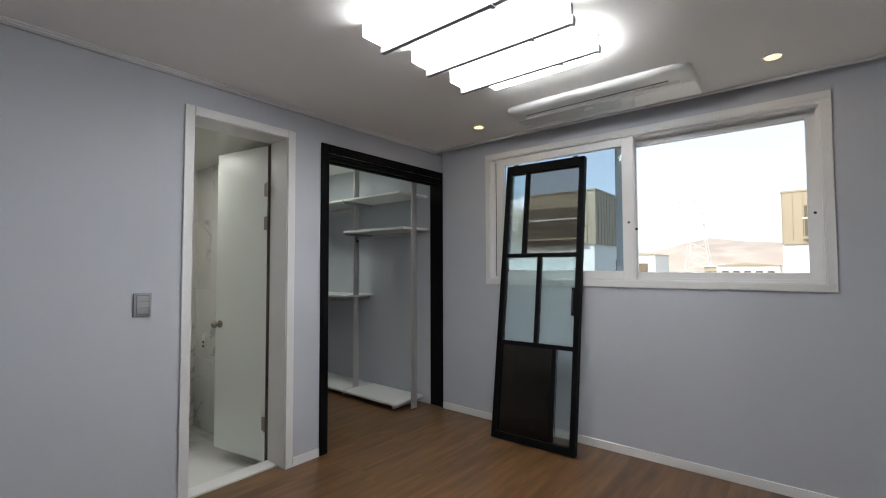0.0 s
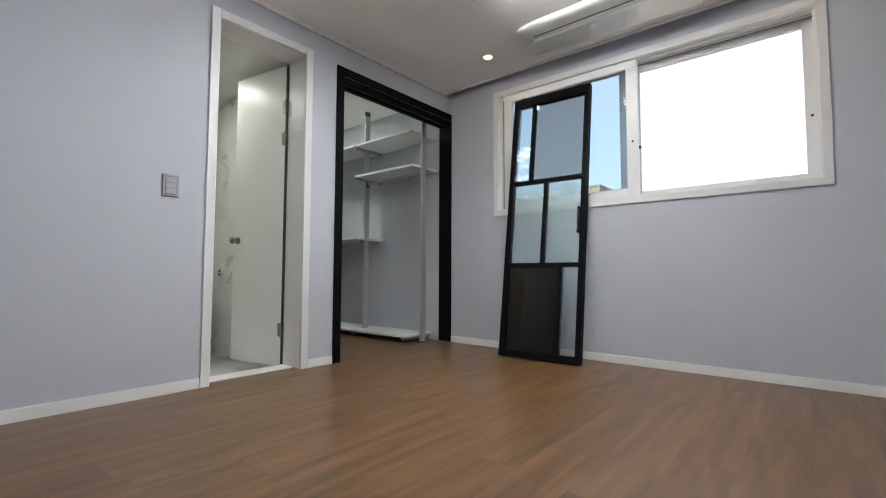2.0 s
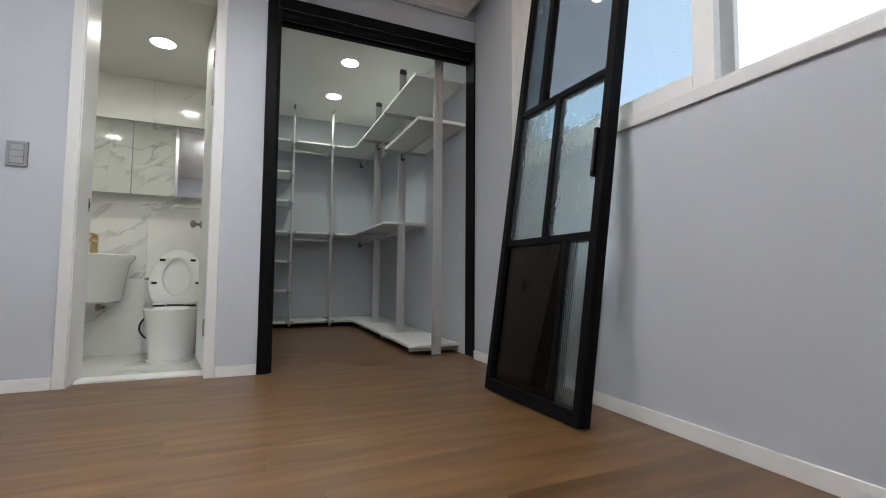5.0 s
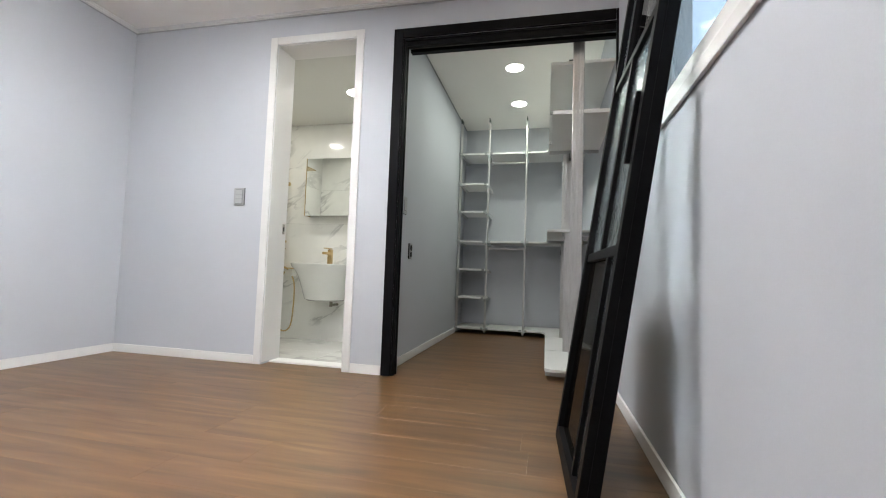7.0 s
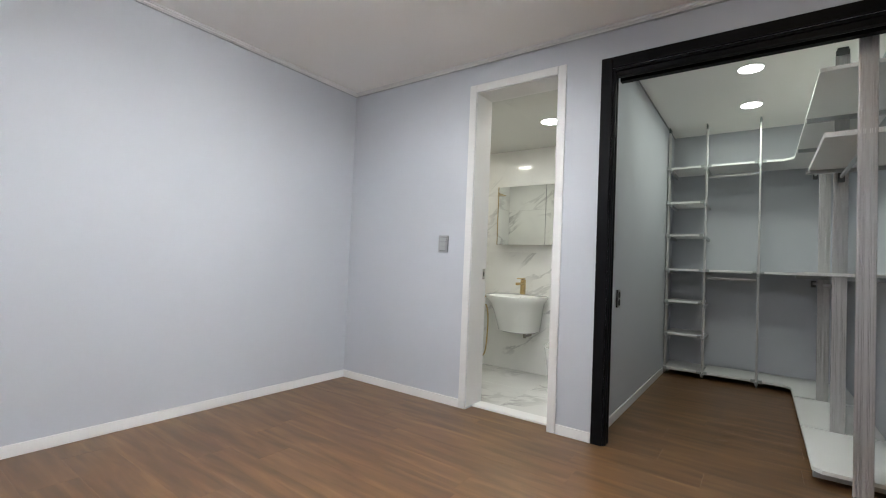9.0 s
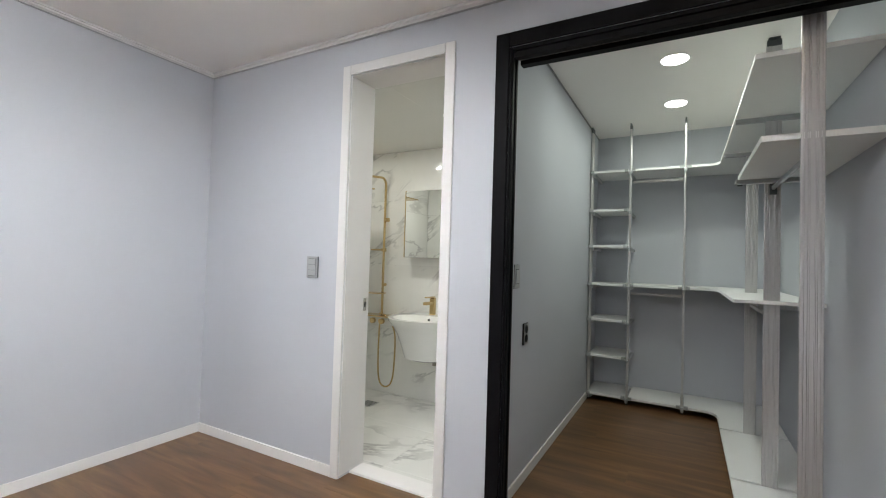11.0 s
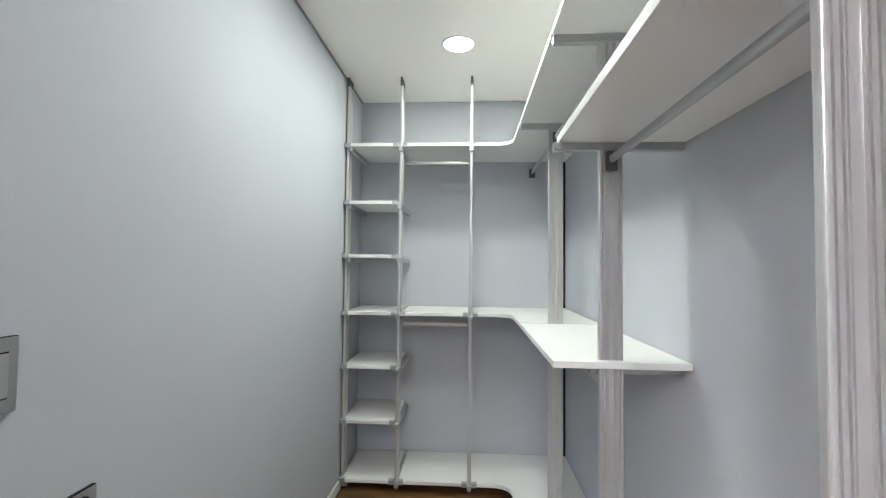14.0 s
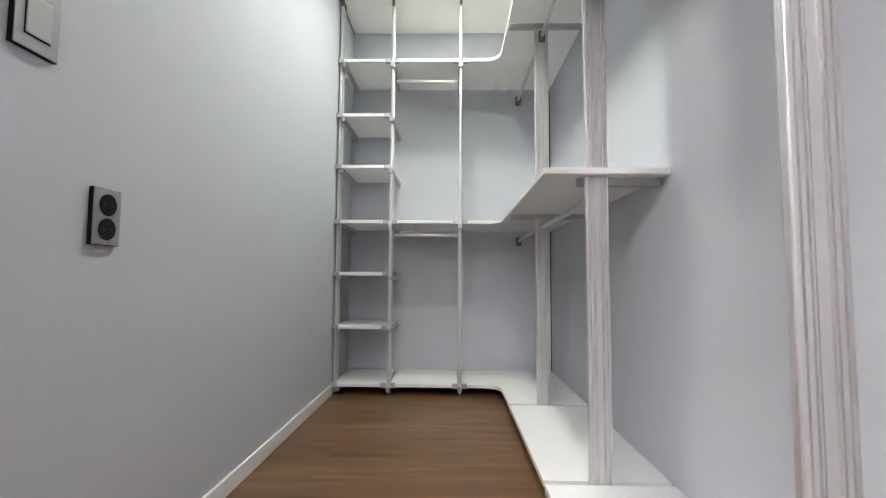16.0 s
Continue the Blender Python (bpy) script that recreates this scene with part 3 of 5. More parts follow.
part("lining_head", boxed(CD[0] + 0.0105, CX1 - 0.0065, 0.0005, 0.135, CD[2] - 0.016, CD[2] + 0.001, bevel=0.003), BLACK, door_2)
part("track_cover", boxed(CD[0] + 0.017, CX1 - 0.008, 0.010, 0.042, CD[2] - 0.045, CD[2] - 0.0165, bevel=0.003), BLACK, door_2, "black cover of the sliding track")
part("track_cover", boxed(CD[0] + 0.017, CX1 - 0.008, 0.088, 0.131, CD[2] - 0.045, CD[2] - 0.0165, bevel=0.003), BLACK, door_2)
part("track", boxed(CD[0] + 0.017, CX1 - 0.008, 0.050, 0.080, CD[2] - 0.030, CD[2] - 0.0165), CAPGREY, door_2, "dark sliding-door track")

# ---------------------------------------------------------------- window
win = thing("window_1", (0.06, (WN[0] + WN[1]) / 2, WN[2]), "white plastic sliding window with two sashes, one tinted", "window", kind="structure")
TW = 0.042
part("trim", boxed(-0.013, -0.001, WN[0] - TW, WN[1] + TW, WN[3], WN[3] + TW, bevel=0.003), WHITE, win)
part("trim", boxed(-0.013, -0.001, WN[0] - TW, WN[1] + TW, WN[2] - TW, WN[2], bevel=0.003), WHITE, win)
part("trim", boxed(-0.013, -0.001, WN[0] - TW, WN[0], WN[2] + 0.0005, WN[3] - 0.0005, bevel=0.003), WHITE, win)
part("trim", boxed(-0.013, -0.001, WN[1], WN[1] + TW, WN[2] + 0.0005, WN[3] - 0.0005, bevel=0.003), WHITE, win)
E0 = 0.009
part("reveal", boxed(-0.010, 0.22, WN[0] + 0.0005, WN[1] - 0.0005, WN[2] + 0.0005, WN[2] + E0, bevel=0.002), PVC, win)
part("reveal", boxed(-0.010, 0.22, WN[0] + 0.0005, WN[1] - 0.0005, WN[3] - E0, WN[3] - 0.0005, bevel=0.002), PVC, win)
part("reveal", boxed(-0.010, 0.22, WN[0] + 0.0005, WN[0] + E0, WN[2] + E0, WN[3] - E0, bevel=0.002), PVC, win)
part("reveal", boxed(-0.010, 0.22, WN[1] - E0, WN[1] - 0.0005, WN[2] + E0, WN[3] - E0, bevel=0.002), PVC, win)
for zz, hh in ((WN[2] + E0, 0.014), (WN[3] - E0 - 0.014, 0.014)):
    for xx in (0.045, 0.066, 0.095, 0.134, 0.172):
        part("track", boxed(xx, xx + 0.006, WN[0] + 0.01, WN[1] - 0.01, zz, zz + hh), PVC, win)
    part("track_bed", boxed(0.052, 0.165, WN[0] + 0.01, WN[1] - 0.01, zz + (0.0 if zz < 1.5 else 0.009), zz + (0.005 if zz < 1.5 else 0.014)), CAPGREY, win)
for yy in (WN[0] + 0.0095, WN[1] - 0.0235):
    for xx in (0.045, 0.066, 0.134):
        part("track", boxed(xx, xx + 0.006, yy, yy + 0.014, WN[2] + 0.024, WN[3] - 0.024), PVC, win)
# dark strip colours in the shade of the deep slit beside the sash
part("jamb_shade", boxed(0.052, 0.062, -0.600, WN[1] - 0.012, WN[2] + 0.024, WN[3] - 0.024), CAPGREY, win, "dark strip painting the shade deep in the side channel")


def sash(x0, x1, y0, y1, z0, z1, stile, rail, pane, label):
    sa = part("sash", boxed(x0, x1, y0, y0 + stile, z0, z1, bevel=0.004), PVC, win, label)
    part("stile", boxed(x0, x1, y1 - stile, y1, z0, z1, bevel=0.004), PVC, sa)
    part("rail", boxed(x0, x1, y0 + stile, y1 - stile, z0, z0 + rail, bevel=0.004), PVC, sa)
    part("rail", boxed(x0, x1, y0 + stile, y1 - stile, z1 - rail, z1, bevel=0.004), PVC, sa)
    xm = (x0 + x1) / 2
    p = part("pane", boxed(xm - 0.003, xm + 0.003, y0 + stile - 0.004, y1 - stile + 0.004, z0 + rail - 0.004, z1 - rail + 0.004), pane, sa)
    p.visible_shadow = False
    return sa


left_sash = sash(0.006, 0.040, -1.717, -0.598, WN[2] + 0.013, WN[3] - 0.011, 0.080, 0.060, GLASS_TINT, "sash with blue-tinted glass")
right_sash = sash(0.141, 0.170, WN[0] + 0.012, -1.635, WN[2] + 0.016, WN[3] - 0.016, 0.062, 0.046, GLASS_CLEAR, "sash with clear glass")
part("latch_hole", rodded((0.004, -1.680, 1.60), (0.0065, -1.680, 1.60), 0.008, 16), DARKGAP, left_sash)
part("latch_hole", rodded((0.139, WN[0] + 0.04, 1.60), (0.1415, WN[0] + 0.04, 1.60), 0.008, 16), DARKGAP, right_sash)
part("bumper", boxed(0.020, 0.034, -1.731, -1.7175, 1.545, 1.56), RUBBER, left_sash)
part("outer_stile", boxed(0.182, 0.212, -1.605, -1.535, WN[2] + 0.012, WN[3] - 0.012, bevel=0.004), PVC, win, "stile of the outer storm sash")

# ---------------------------------------------------------------- outside
solid("ground", boxed(-400, 900, -700, 700, -3.4, -3.2), speckle(material("winter_ground", (0.34, 0.31, 0.27), 0.9), (0.34, 0.31, 0.27), 0.3, 0.05, 2.0, 0.1),
      "dry winter ground reaching the horizon", "ground", kind="structure")
CLAD = material("standing_seam_cladding", (0.34, 0.285, 0.205), 0.5)
RENDERW = speckle(material("white_render", (0.78, 0.77, 0.74), 0.8), (0.78, 0.77, 0.74), 0.03, 0.4, 20, 0.1)
DARKGLASS = material("dark_house_glass", (0.13, 0.105, 0.075), 0.1)
HOUSEFRAME = material("dark_house_frame", (0.085, 0.068, 0.05), 0.5)
speckle(CLAD, (0.34, 0.285, 0.205), 0.08, 0.6, 12, 0.05)


def house(x0, x1, y0, y1, base, split, top, label, bays, lower):
    """A two-storey house: white below, seamed cladding above, flat roof. bays: balconies in the face towards -x."""
    h = thing("house", ((x0 + x1) / 2, (y0 + y1) / 2, base), label, "house")
    low = part("lower_wall", boxed(x0 + 0.12, x1, y0 + 0.12, y1, base, split), RENDERW, h, "white rendered wall")
    up = part("upper_wall", boxed(x0, x1, y0, y1, split, top), CLAD, h, "brown-grey seamed metal cladding")
    part("roof_edge", boxed(x0 - 0.05, x1 + 0.05, y0 - 0.05, y1 + 0.05, top, top + 0.10, bevel=0.01), CLAD, h)
    n = int((y1 - y0) / 0.45)
    for k in range(n + 1):
        y = y0 + k * (y1 - y0) / n
        part("seam", boxed(x0 - 0.03, x0, y - 0.015, y + 0.015, split, top), CLAD, up)
    n = int(min(x1 - x0, 9) / 0.45)
    for k in range(n + 1):
        x = x0 + k * 0.45
        part("seam", boxed(x - 0.015, x + 0.015, y0 - 0.03, y0, split, top), CLAD, up)
    for b0, b1 in bays:
        wz0, wz1 = split + 0.45, top - 0.80
        w = part("window", boxed(x0 - 0.04, x0 - 0.001, b0, b1, wz0, wz1), HOUSEFRAME, h)
        m = max(2, int((b1 - b0) / 1.1))
        for k in range(m):
            a = b0 + 0.06 + k * (b1 - b0 - 0.06) / m
            part("pane", boxed(x0 - 0.05, x0 - 0.041, a, a + (b1 - b0 - 0.06) / m - 0.06, wz0 + 0.06, wz1 - 0.06), DARKGLASS, w)
        rail = part("balcony_rail", boxed(x0 - 0.62, x0 - 0.56, b0 - 0.1, b1 + 0.1, wz0 + 0.92, wz0 + 0.99), RENDERW, h, "pale balcony handrail")
        part("balcony_floor", boxed(x0 - 0.62, x0 - 0.051, b0 - 0.1, b1 + 0.1, wz0 - 0.18, wz0 - 0.10), CLAD, rail)
        for k in range(int((b1 - b0 + 0.2) / 0.20) + 1):
            y = b0 - 0.1 + k * 0.20
            part("bar", boxed(x0 - 0.60, x0 - 0.58, y, y + 0.025, wz0 - 0.10, wz0 + 0.92), HOUSEFRAME, rail)
    for a, b, z0, z1 in lower:
        w = part("window", boxed(x0 + 0.07, x0 + 0.119, a, b, z0, z1), HOUSEFRAME, h)
        part("pane", boxed(x0 + 0.06, x0 + 0.069, a + 0.08, b - 0.08, z0 + 0.08, z1 - 0.08), DARKGLASS, w)
    return h


one = house(20.4, 26.2, 6.0, 17.0, -3.2, 2.5, 5.42, "two-storey house, seamed brown cladding over white render", [(6.9, 12.2)], [])
wpart = part("window", boxed(24.0, 25.4, 6.08, 6.119, -1.0, 1.7), HOUSEFRAME, one)
part("pane", boxed(24.1, 25.3, 6.07, 6.079, -0.9, 1.6), DARKGLASS, wpart)
house(28.6, 40.0, -12.0, -1.75, -3.2, 2.5, 5.45, "neighbouring two-storey house with seamed cladding and balcony", [(-6.2, -2.75)], [(-6.4, -2.95, -0.9, 1.5)])


def hill():
    bm = bmesh.new()
    grid = []
    for i in range(49):
        y = -300 + 700 * i / 48
        row = []
        for j in range(9):
            x = 380 + 25 * j
            ridge = 12 + 15 * math.exp(-((y - 70) / 40) ** 2) + 11 * math.exp(-((y + 10) / 70) ** 2)
            z = -3.2 + ridge * math.sin(math.pi * j / 8) + 2.5 * noise.noise(Vector((x * 0.03, y * 0.03, 0))) * min(j, 1)
            row.append(bm.verts.new((x, y, z)))
        grid.append(row)
    for a, b in zip(grid, grid[1:]):
        for j in range(8):
            bm.faces.new((a[j], a[j + 1], b[j + 1], b[j]))
    return bm


# bare wood colour, paled to put distance haze into the base
solid("hill", hill(), speckle(material("hazy_winter_wood", (0.42, 0.35, 0.31), 0.95), (0.42, 0.35, 0.31), 0.25, 0.06, 0.9, 0.2, 0.7, 0.6), "far bare winter hillside", "hill", kind="structure", smooth=True)


def pylon(x, y, base, height):
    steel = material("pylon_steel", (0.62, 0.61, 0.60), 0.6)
    th = thing("pylon", (x, y, base), "tall steel lattice power pylon in the distance", "pylon")
    half = lambda z: 3.6 * (1 - z / height) + 0.55
    n = 9
    for sx in (-1, 1):
        for sy in (-1, 1):
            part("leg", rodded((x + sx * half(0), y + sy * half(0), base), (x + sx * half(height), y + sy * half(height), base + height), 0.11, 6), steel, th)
    for k in range(n):
        z0, z1 = height * k / n, height * (k + 1) / n
        a, b = half(z0), half(z1)
        for s in (-1, 1):
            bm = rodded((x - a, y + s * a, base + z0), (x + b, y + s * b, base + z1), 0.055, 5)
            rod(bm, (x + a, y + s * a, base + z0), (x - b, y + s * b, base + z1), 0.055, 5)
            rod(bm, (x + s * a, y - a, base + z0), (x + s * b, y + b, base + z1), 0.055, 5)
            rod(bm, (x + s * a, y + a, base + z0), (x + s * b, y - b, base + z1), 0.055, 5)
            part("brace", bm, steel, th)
    for z in (height * 0.66, height * 0.80, height * 0.94):
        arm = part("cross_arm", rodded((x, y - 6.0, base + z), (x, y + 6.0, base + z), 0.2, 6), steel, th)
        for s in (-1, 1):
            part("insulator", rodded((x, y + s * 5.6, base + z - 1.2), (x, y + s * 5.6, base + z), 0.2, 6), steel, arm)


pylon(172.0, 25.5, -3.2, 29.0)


def shed(x, y, w, d, h, shade):
    th = thing("warehouse", (x, y, -3.2), "low pale industrial building in the distance", "building", "far low buildings")
    part("wall", boxed(x, x + d, y, y + w, -3.2, -3.2 + h), RENDERW if shade else CLAD, th)
    part("roof", prism([(y - 0.5, -3.2 + h), (y + w / 2, -3.2 + h * 1.18), (y + w + 0.5, -3.2 + h)], x - 0.5, x + d + 0.5, "x"), CLAD if shade else RENDERW, th)
    for k in range(5):
        part("window", boxed(x - 0.06, x - 0.001, y + w * (0.08 + 0.18 * k), y + w * (0.19 + 0.18 * k), -3.2 + h * 0.35, -3.2 + h * 0.7), DARKGLASS, th)


for q in ((120, 27, 22, 15, 7.5, True), (140, 2, 14, 12, 4.6, True), (150, 10.5, 10, 10, 4.2, False), (135, -12, 11, 12, 4.6, True), (128, 54, 20, 14, 6, True)):
    shed(*q)

# ---------------------------------------------------------------- the closet door, taken out and leant on the window wall
_bl, _br, _tl = Vector((-0.326, -0.740, 0.0085)), Vector((-0.297, -1.386, 0.0085)), Vector((-0.022, -0.726, 2.121))
_u = (_br - _bl).normalized()
_v = (_tl - _bl)
_v = (_v - _u * _v.dot(_u)).normalized()
_n = _u.cross(_v)
LEAN = Matrix.Translation(_bl + Vector((0, 0, 0.0))) @ Matrix((( _u.x, _v.x, _n.x, 0), (_u.y, _v.y, _n.y, 0), (_u.z, _v.z, _n.z, 0), (0, 0, 0, 1)))
# own metres: x across the leaf, y up it, z towards the room; front face at z = 0
lean = thing("sliding_door", LEAN, "black-framed glazed sliding door leaning against the window wall", "door")
DW, DH, DT = 0.647, 2.135, -0.055
part("stile", boxed(0, 0.040, 0, DH, DT, 0, bevel=0.003), BLACK, lean)
part("stile", boxed(DW - 0.040, DW, 0, DH, DT, 0, bevel=0.003), BLACK, lean)
part("rail", boxed(0.040, DW - 0.040, 0, 0.052, DT, 0, bevel=0.003), BLACK, lean)
part("rail", boxed(0.040, DW - 0.040, DH - 0.070, DH, DT, 0, bevel=0.003), BLACK, lean)
F0, F1 = DT + 0.006, -0.006
part("glazing_bar", boxed(0.040, DW - 0.040, 1.375, 1.405, F0, F1, bevel=0.003), BLACK, lean)
part("glazing_bar", boxed(0.040, DW - 0.040, 0.695, 0.727, F0, F1, bevel=0.003), BLACK, lean)
part("glazing_bar", boxed(0.168, 0.196, 1.405, DH - 0.070, F0, F1, bevel=0.003), BLACK, lean)
part("glazing_bar", boxed(0.304, 0.334, 0.727, 1.375, F0, F1, bevel=0.003), BLACK, lean)
part("glazing_bar", boxed(0.452, 0.480, 0.052, 0.695, F0, F1, bevel=0.003), BLACK, lean)
PANES = [("reeded_pane", 0.038, 0.170, 1.403, DH - 0.068, GLASS_RIB, "reeded clear glass"), ("clear_pane", 0.194, DW - 0.038, 1.403, DH - 0.068, GLASS_SMOKE, "smoke-tinted clear glass"),
         ("hammered_pane", 0.038, 0.306, 0.725, 1.377, GLASS_WAVE, "rippled obscure glass"), ("hammered_pane", 0.332, DW - 0.038, 0.725, 1.377, GLASS_WAVE, "rippled obscure glass"),
         ("dark_pane", 0.038, 0.454, 0.050, 0.697, PANEL_BROWN, "dark bronze glass"), ("reeded_pane", 0.478, DW - 0.038, 0.050, 0.697, GLASS_RIB, "reeded clear glass")]
for nm, a, b, c, d, mt, lb in PANES:
    if nm == "reeded_pane":
        n = int((b - a) / 0.0095)
        wavy = [(a + (b - a) * k / (6 * n), -0.0180 - 0.0026 * (0.5 - 0.5 * math.cos(math.tau * k / 6))) for k in range(6 * n + 1)]
        bm = prism([(a, -0.0245)] + [(b, -0.0245)] + wavy[::-1], c, d, "y")
        p = part(nm, bm, mt, lean, lb, smooth=True)
    else:
        p = part(nm, boxed(a, b, c, d, -0.0245, -0.0195), mt, lean, lb)
    p.visible_shadow = nm == "dark_pane"
hd = part("handle", boxed(DW - 0.058, DW - 0.041, 0.945, 1.145, -0.030, 0.012, bevel=0.003), BLACK, lean, "black pull handle")
part("grip_slot", boxed(DW - 0.054, DW - 0.045, 0.965, 1.125, 0.0122, 0.0135), DARKGAP, hd)
for xx in (0.075, DW - 0.075):
    part("roller", boxed(xx - 0.018, xx + 0.018, DH, DH + 0.016, -0.024, -0.010, bevel=0.003), CAPGREY, lean)
part("edge_groove", boxed(DW, DW + 0.0015, 0.01, DH - 0.01, -0.032, -0.023), BLACK, lean, "dark brush strip in the door edge")

# ---------------------------------------------------------------- ceiling fittings
fix = thing("ceiling_light", (-1.5, -1.52, RZ), "lit ceiling fixture of white slats with grey rails", "ceiling light")
for k, (x0, x1, y0, y1) in enumerate(SLATS):
    sl = part("slat", boxed(x0, x1, y0, y1, 2.303, RZ - 0.003, bevel=0.004), LED, fix, "glowing white diffuser")
    # unseen plate, added to hold slat light off the ceiling and closet
    part("end_blocker", boxed(x0 - 0.001, x1 + 0.001, y1 + 0.0005, y1 + 0.006, 2.300, RZ - 0.001, bevel=0.001), PLASTIC, sl, "opaque white end plate, added to block light")
    if k < 3:
        # rail's hidden height up to the ceiling is added to stop sideways light
        part("rail", boxed(x1 + 0.002, x1 + 0.026, y0 - 0.012, y1 + 0.012, 2.272, RZ - 0.001, bevel=0.002), RAILGREY, fix, "grey metal rail")
        part("end_stop", boxed(x1 - 0.002, x1 + 0.028, y0 - 0.022, y0 - 0.0125, 2.266, 2.305, bevel=0.002), RAILGREY, fix)
        part("clip", boxed(x1 - 0.008, x1 + 0.030, y0 + 0.16, y0 + 0.178, 2.266, 2.298, bevel=0.002), RAILGREY, fix)


def downlight(x, y, z, r, mat, label, group, flush=0.0045):
    d = thing("downlight", (x, y, z), label, "downlight", group)
    ring = [(x + r * math.cos(a * math.tau / 40), y + r * math.sin(a * math.tau / 40)) for a in range(40)]
    part("ring", prism(ring, z - flush, z - 0.0005, bevel=0.0015), PLASTIC, d)
    ring = [(x + 0.88 * r * math.cos(a * math.tau / 40), y + 0.88 * r * math.sin(a * math.tau / 40)) for a in range(40)]
    part("diffuser", prism(ring, z - flush - 0.002, z - flush - 0.0003), mat, d)


for x, y in CLOSET_LIGHTS:
    downlight(x, y, CZ, 0.080, LEDDAY, "lit round white downlight in the closet ceiling", "closet downlights")
for x, y in BATH_LIGHTS:
    downlight(x, y, BZ, 0.085, LEDDAY, "lit round white downlight in the bathroom ceiling", "bathroom downlights")
for x, y in SPOTS:
    downlight(x, y, RZ, 0.040, LEDWARM, "small lit warm downlight beside the window", "window downlights")

ac = thing("air_conditioner", (-0.43, -1.62, RZ), "white one-way ceiling air conditioner with wrapping film", "air conditioner")
AX0, AX1, AY0, AY1 = -0.655, -0.235, -2.19, -1.075
acx, acy, arx, ary = (AX0 + AX1) / 2, (AY0 + AY1) / 2, (AX1 - AX0) / 2, (AY1 - AY0) / 2
rings = [oval(acx, acy, RZ - dz, arx - inset, ary - inset, ary - inset, 64, 9) for dz, inset in ((0.001, 0.004), (0.008, 0.0), (0.018, 0.003), (0.028, 0.014), (0.034, 0.034), (0.0355, 0.06))]
part("cover", loft(rings), PLASTIC, ac, smooth=True)
part("intake_slot", prism([(AX0 + 0.128, RZ - 0.0352), (AX0 + 0.132, RZ - 0.0385), (AX0 + 0.138, RZ - 0.0390), (AX0 + 0.137, RZ - 0.0352)], AY0 + 0.13, AY1 - 0.10, "y"), CAPGREY, ac, "dark air slot")
part("vane", prism([(AX0 + 0.175, RZ - 0.0375), (AX0 + 0.175, RZ - 0.042), (AX1 - 0.13, RZ - 0.0525), (AX1 - 0.13, RZ - 0.048)], AY0 + 0.08, AY1 - 0.08, "y", bevel=0.001), PLASTIC, ac, "long white outlet vane")


def film():
    """A loose, creased plastic film over the outlet."""
    bm = bmesh.new()
    rows = []
    for i in range(61):
        y = AY0 + 0.004 + (AY1 - AY0 - 0.008) * i / 60
        row = []
        for j in range(9):
            x = AX0 + 0.19 + (AX1 - AX0 - 0.185) * j / 8
            z = RZ - 0.046 - 0.014 * j / 8 + 0.008 * noise.noise(Vector((x * 9, y * 4, 0.3))) - 0.003
            if j == 8:
                z += 0.02
            row.append(bm.verts.new((x, y, z)))
        rows.append(row)
    for a, b in zip(rows, rows[1:]):
        for j in range(8):
            bm.faces.new((a[j], a[j + 1], b[j + 1], b[j]))
    return bm


def clear_film():
    m = bpy.data.materials.new("clear_wrapping_film")
    m.use_nodes = True
    nt = m.node_tree
    nt.nodes.remove(nt.nodes["Principled BSDF"])
    a, b, c = node(m, "BsdfTransparent"), node(m, "BsdfGlossy", Roughness=0.16), node(m, "MixShader")
    c.inputs["Fac"].default_value = 0.28
    join(m, a.outputs[0], c.inputs[1])
    join(m, b.outputs[0], c.inputs[2])
    join(m, c.outputs[0], nt.nodes["Material Output"].inputs["Surface"])
    return m


FILM = clear_film()
fl = part("wrapping_film", film(), FILM, ac, "clear creased wrapping film", smooth=True)
fl.visible_shadow = False


# ---------------------------------------------------------------- switches and socket
def switch_plate(name, m, w, h, buttons, label, socket=False, edge=RUBBER, fill=(0.56, 0.60)):
    """m: pose whose x runs along the wall, y up it and z out of it."""
    th = thing(name, m, label, "socket" if socket else "light switch")
    part("frame", boxed(-w / 2, w / 2, -h / 2, h / 2, 0.0088, 0.0108, bevel=0.0008), GREYPLATE, th)
    part("frame_edge", boxed(-w / 2 - 0.001, w / 2 + 0.001, -h / 2 - 0.001, h / 2 + 0.001, 0.0004, 0.0088, bevel=0.001), RUBBER if edge is RUBBER else CAPGREY, th, "dark edge")
    if socket:
        for s in (-1, 1):
            bm = rodded((0, s * 0.024, 0.0090), (0, s * 0.024, 0.0125), 0.0215, 28)
            o = part("outlet", bm, RUBBER, th, "black round outlet", smooth=True)
            for q in (-1, 1):
                part("pin_hole", rodded((q * 0.0095, s * 0.024, 0.0124), (q * 0.0095, s * 0.024, 0.0128), 0.003, 10), DARKGAP, o)
    else:
        iw, ih = w * fill[0], h * fill[1]
        part("gap", boxed(-iw / 2 - 0.0015, iw / 2 + 0.0015, -ih / 2 - 0.0015, ih / 2 + 0.0015, 0.0105, 0.0113), edge, th)
        for k in range(buttons):
            b0 = -ih / 2 + k * ih / buttons
            part("button", boxed(-iw / 2, iw / 2, b0 + 0.0008, b0 + ih / buttons - 0.0008, 0.0110, 0.0140, bevel=0.0012), GREYBUTTON, th)
    return th


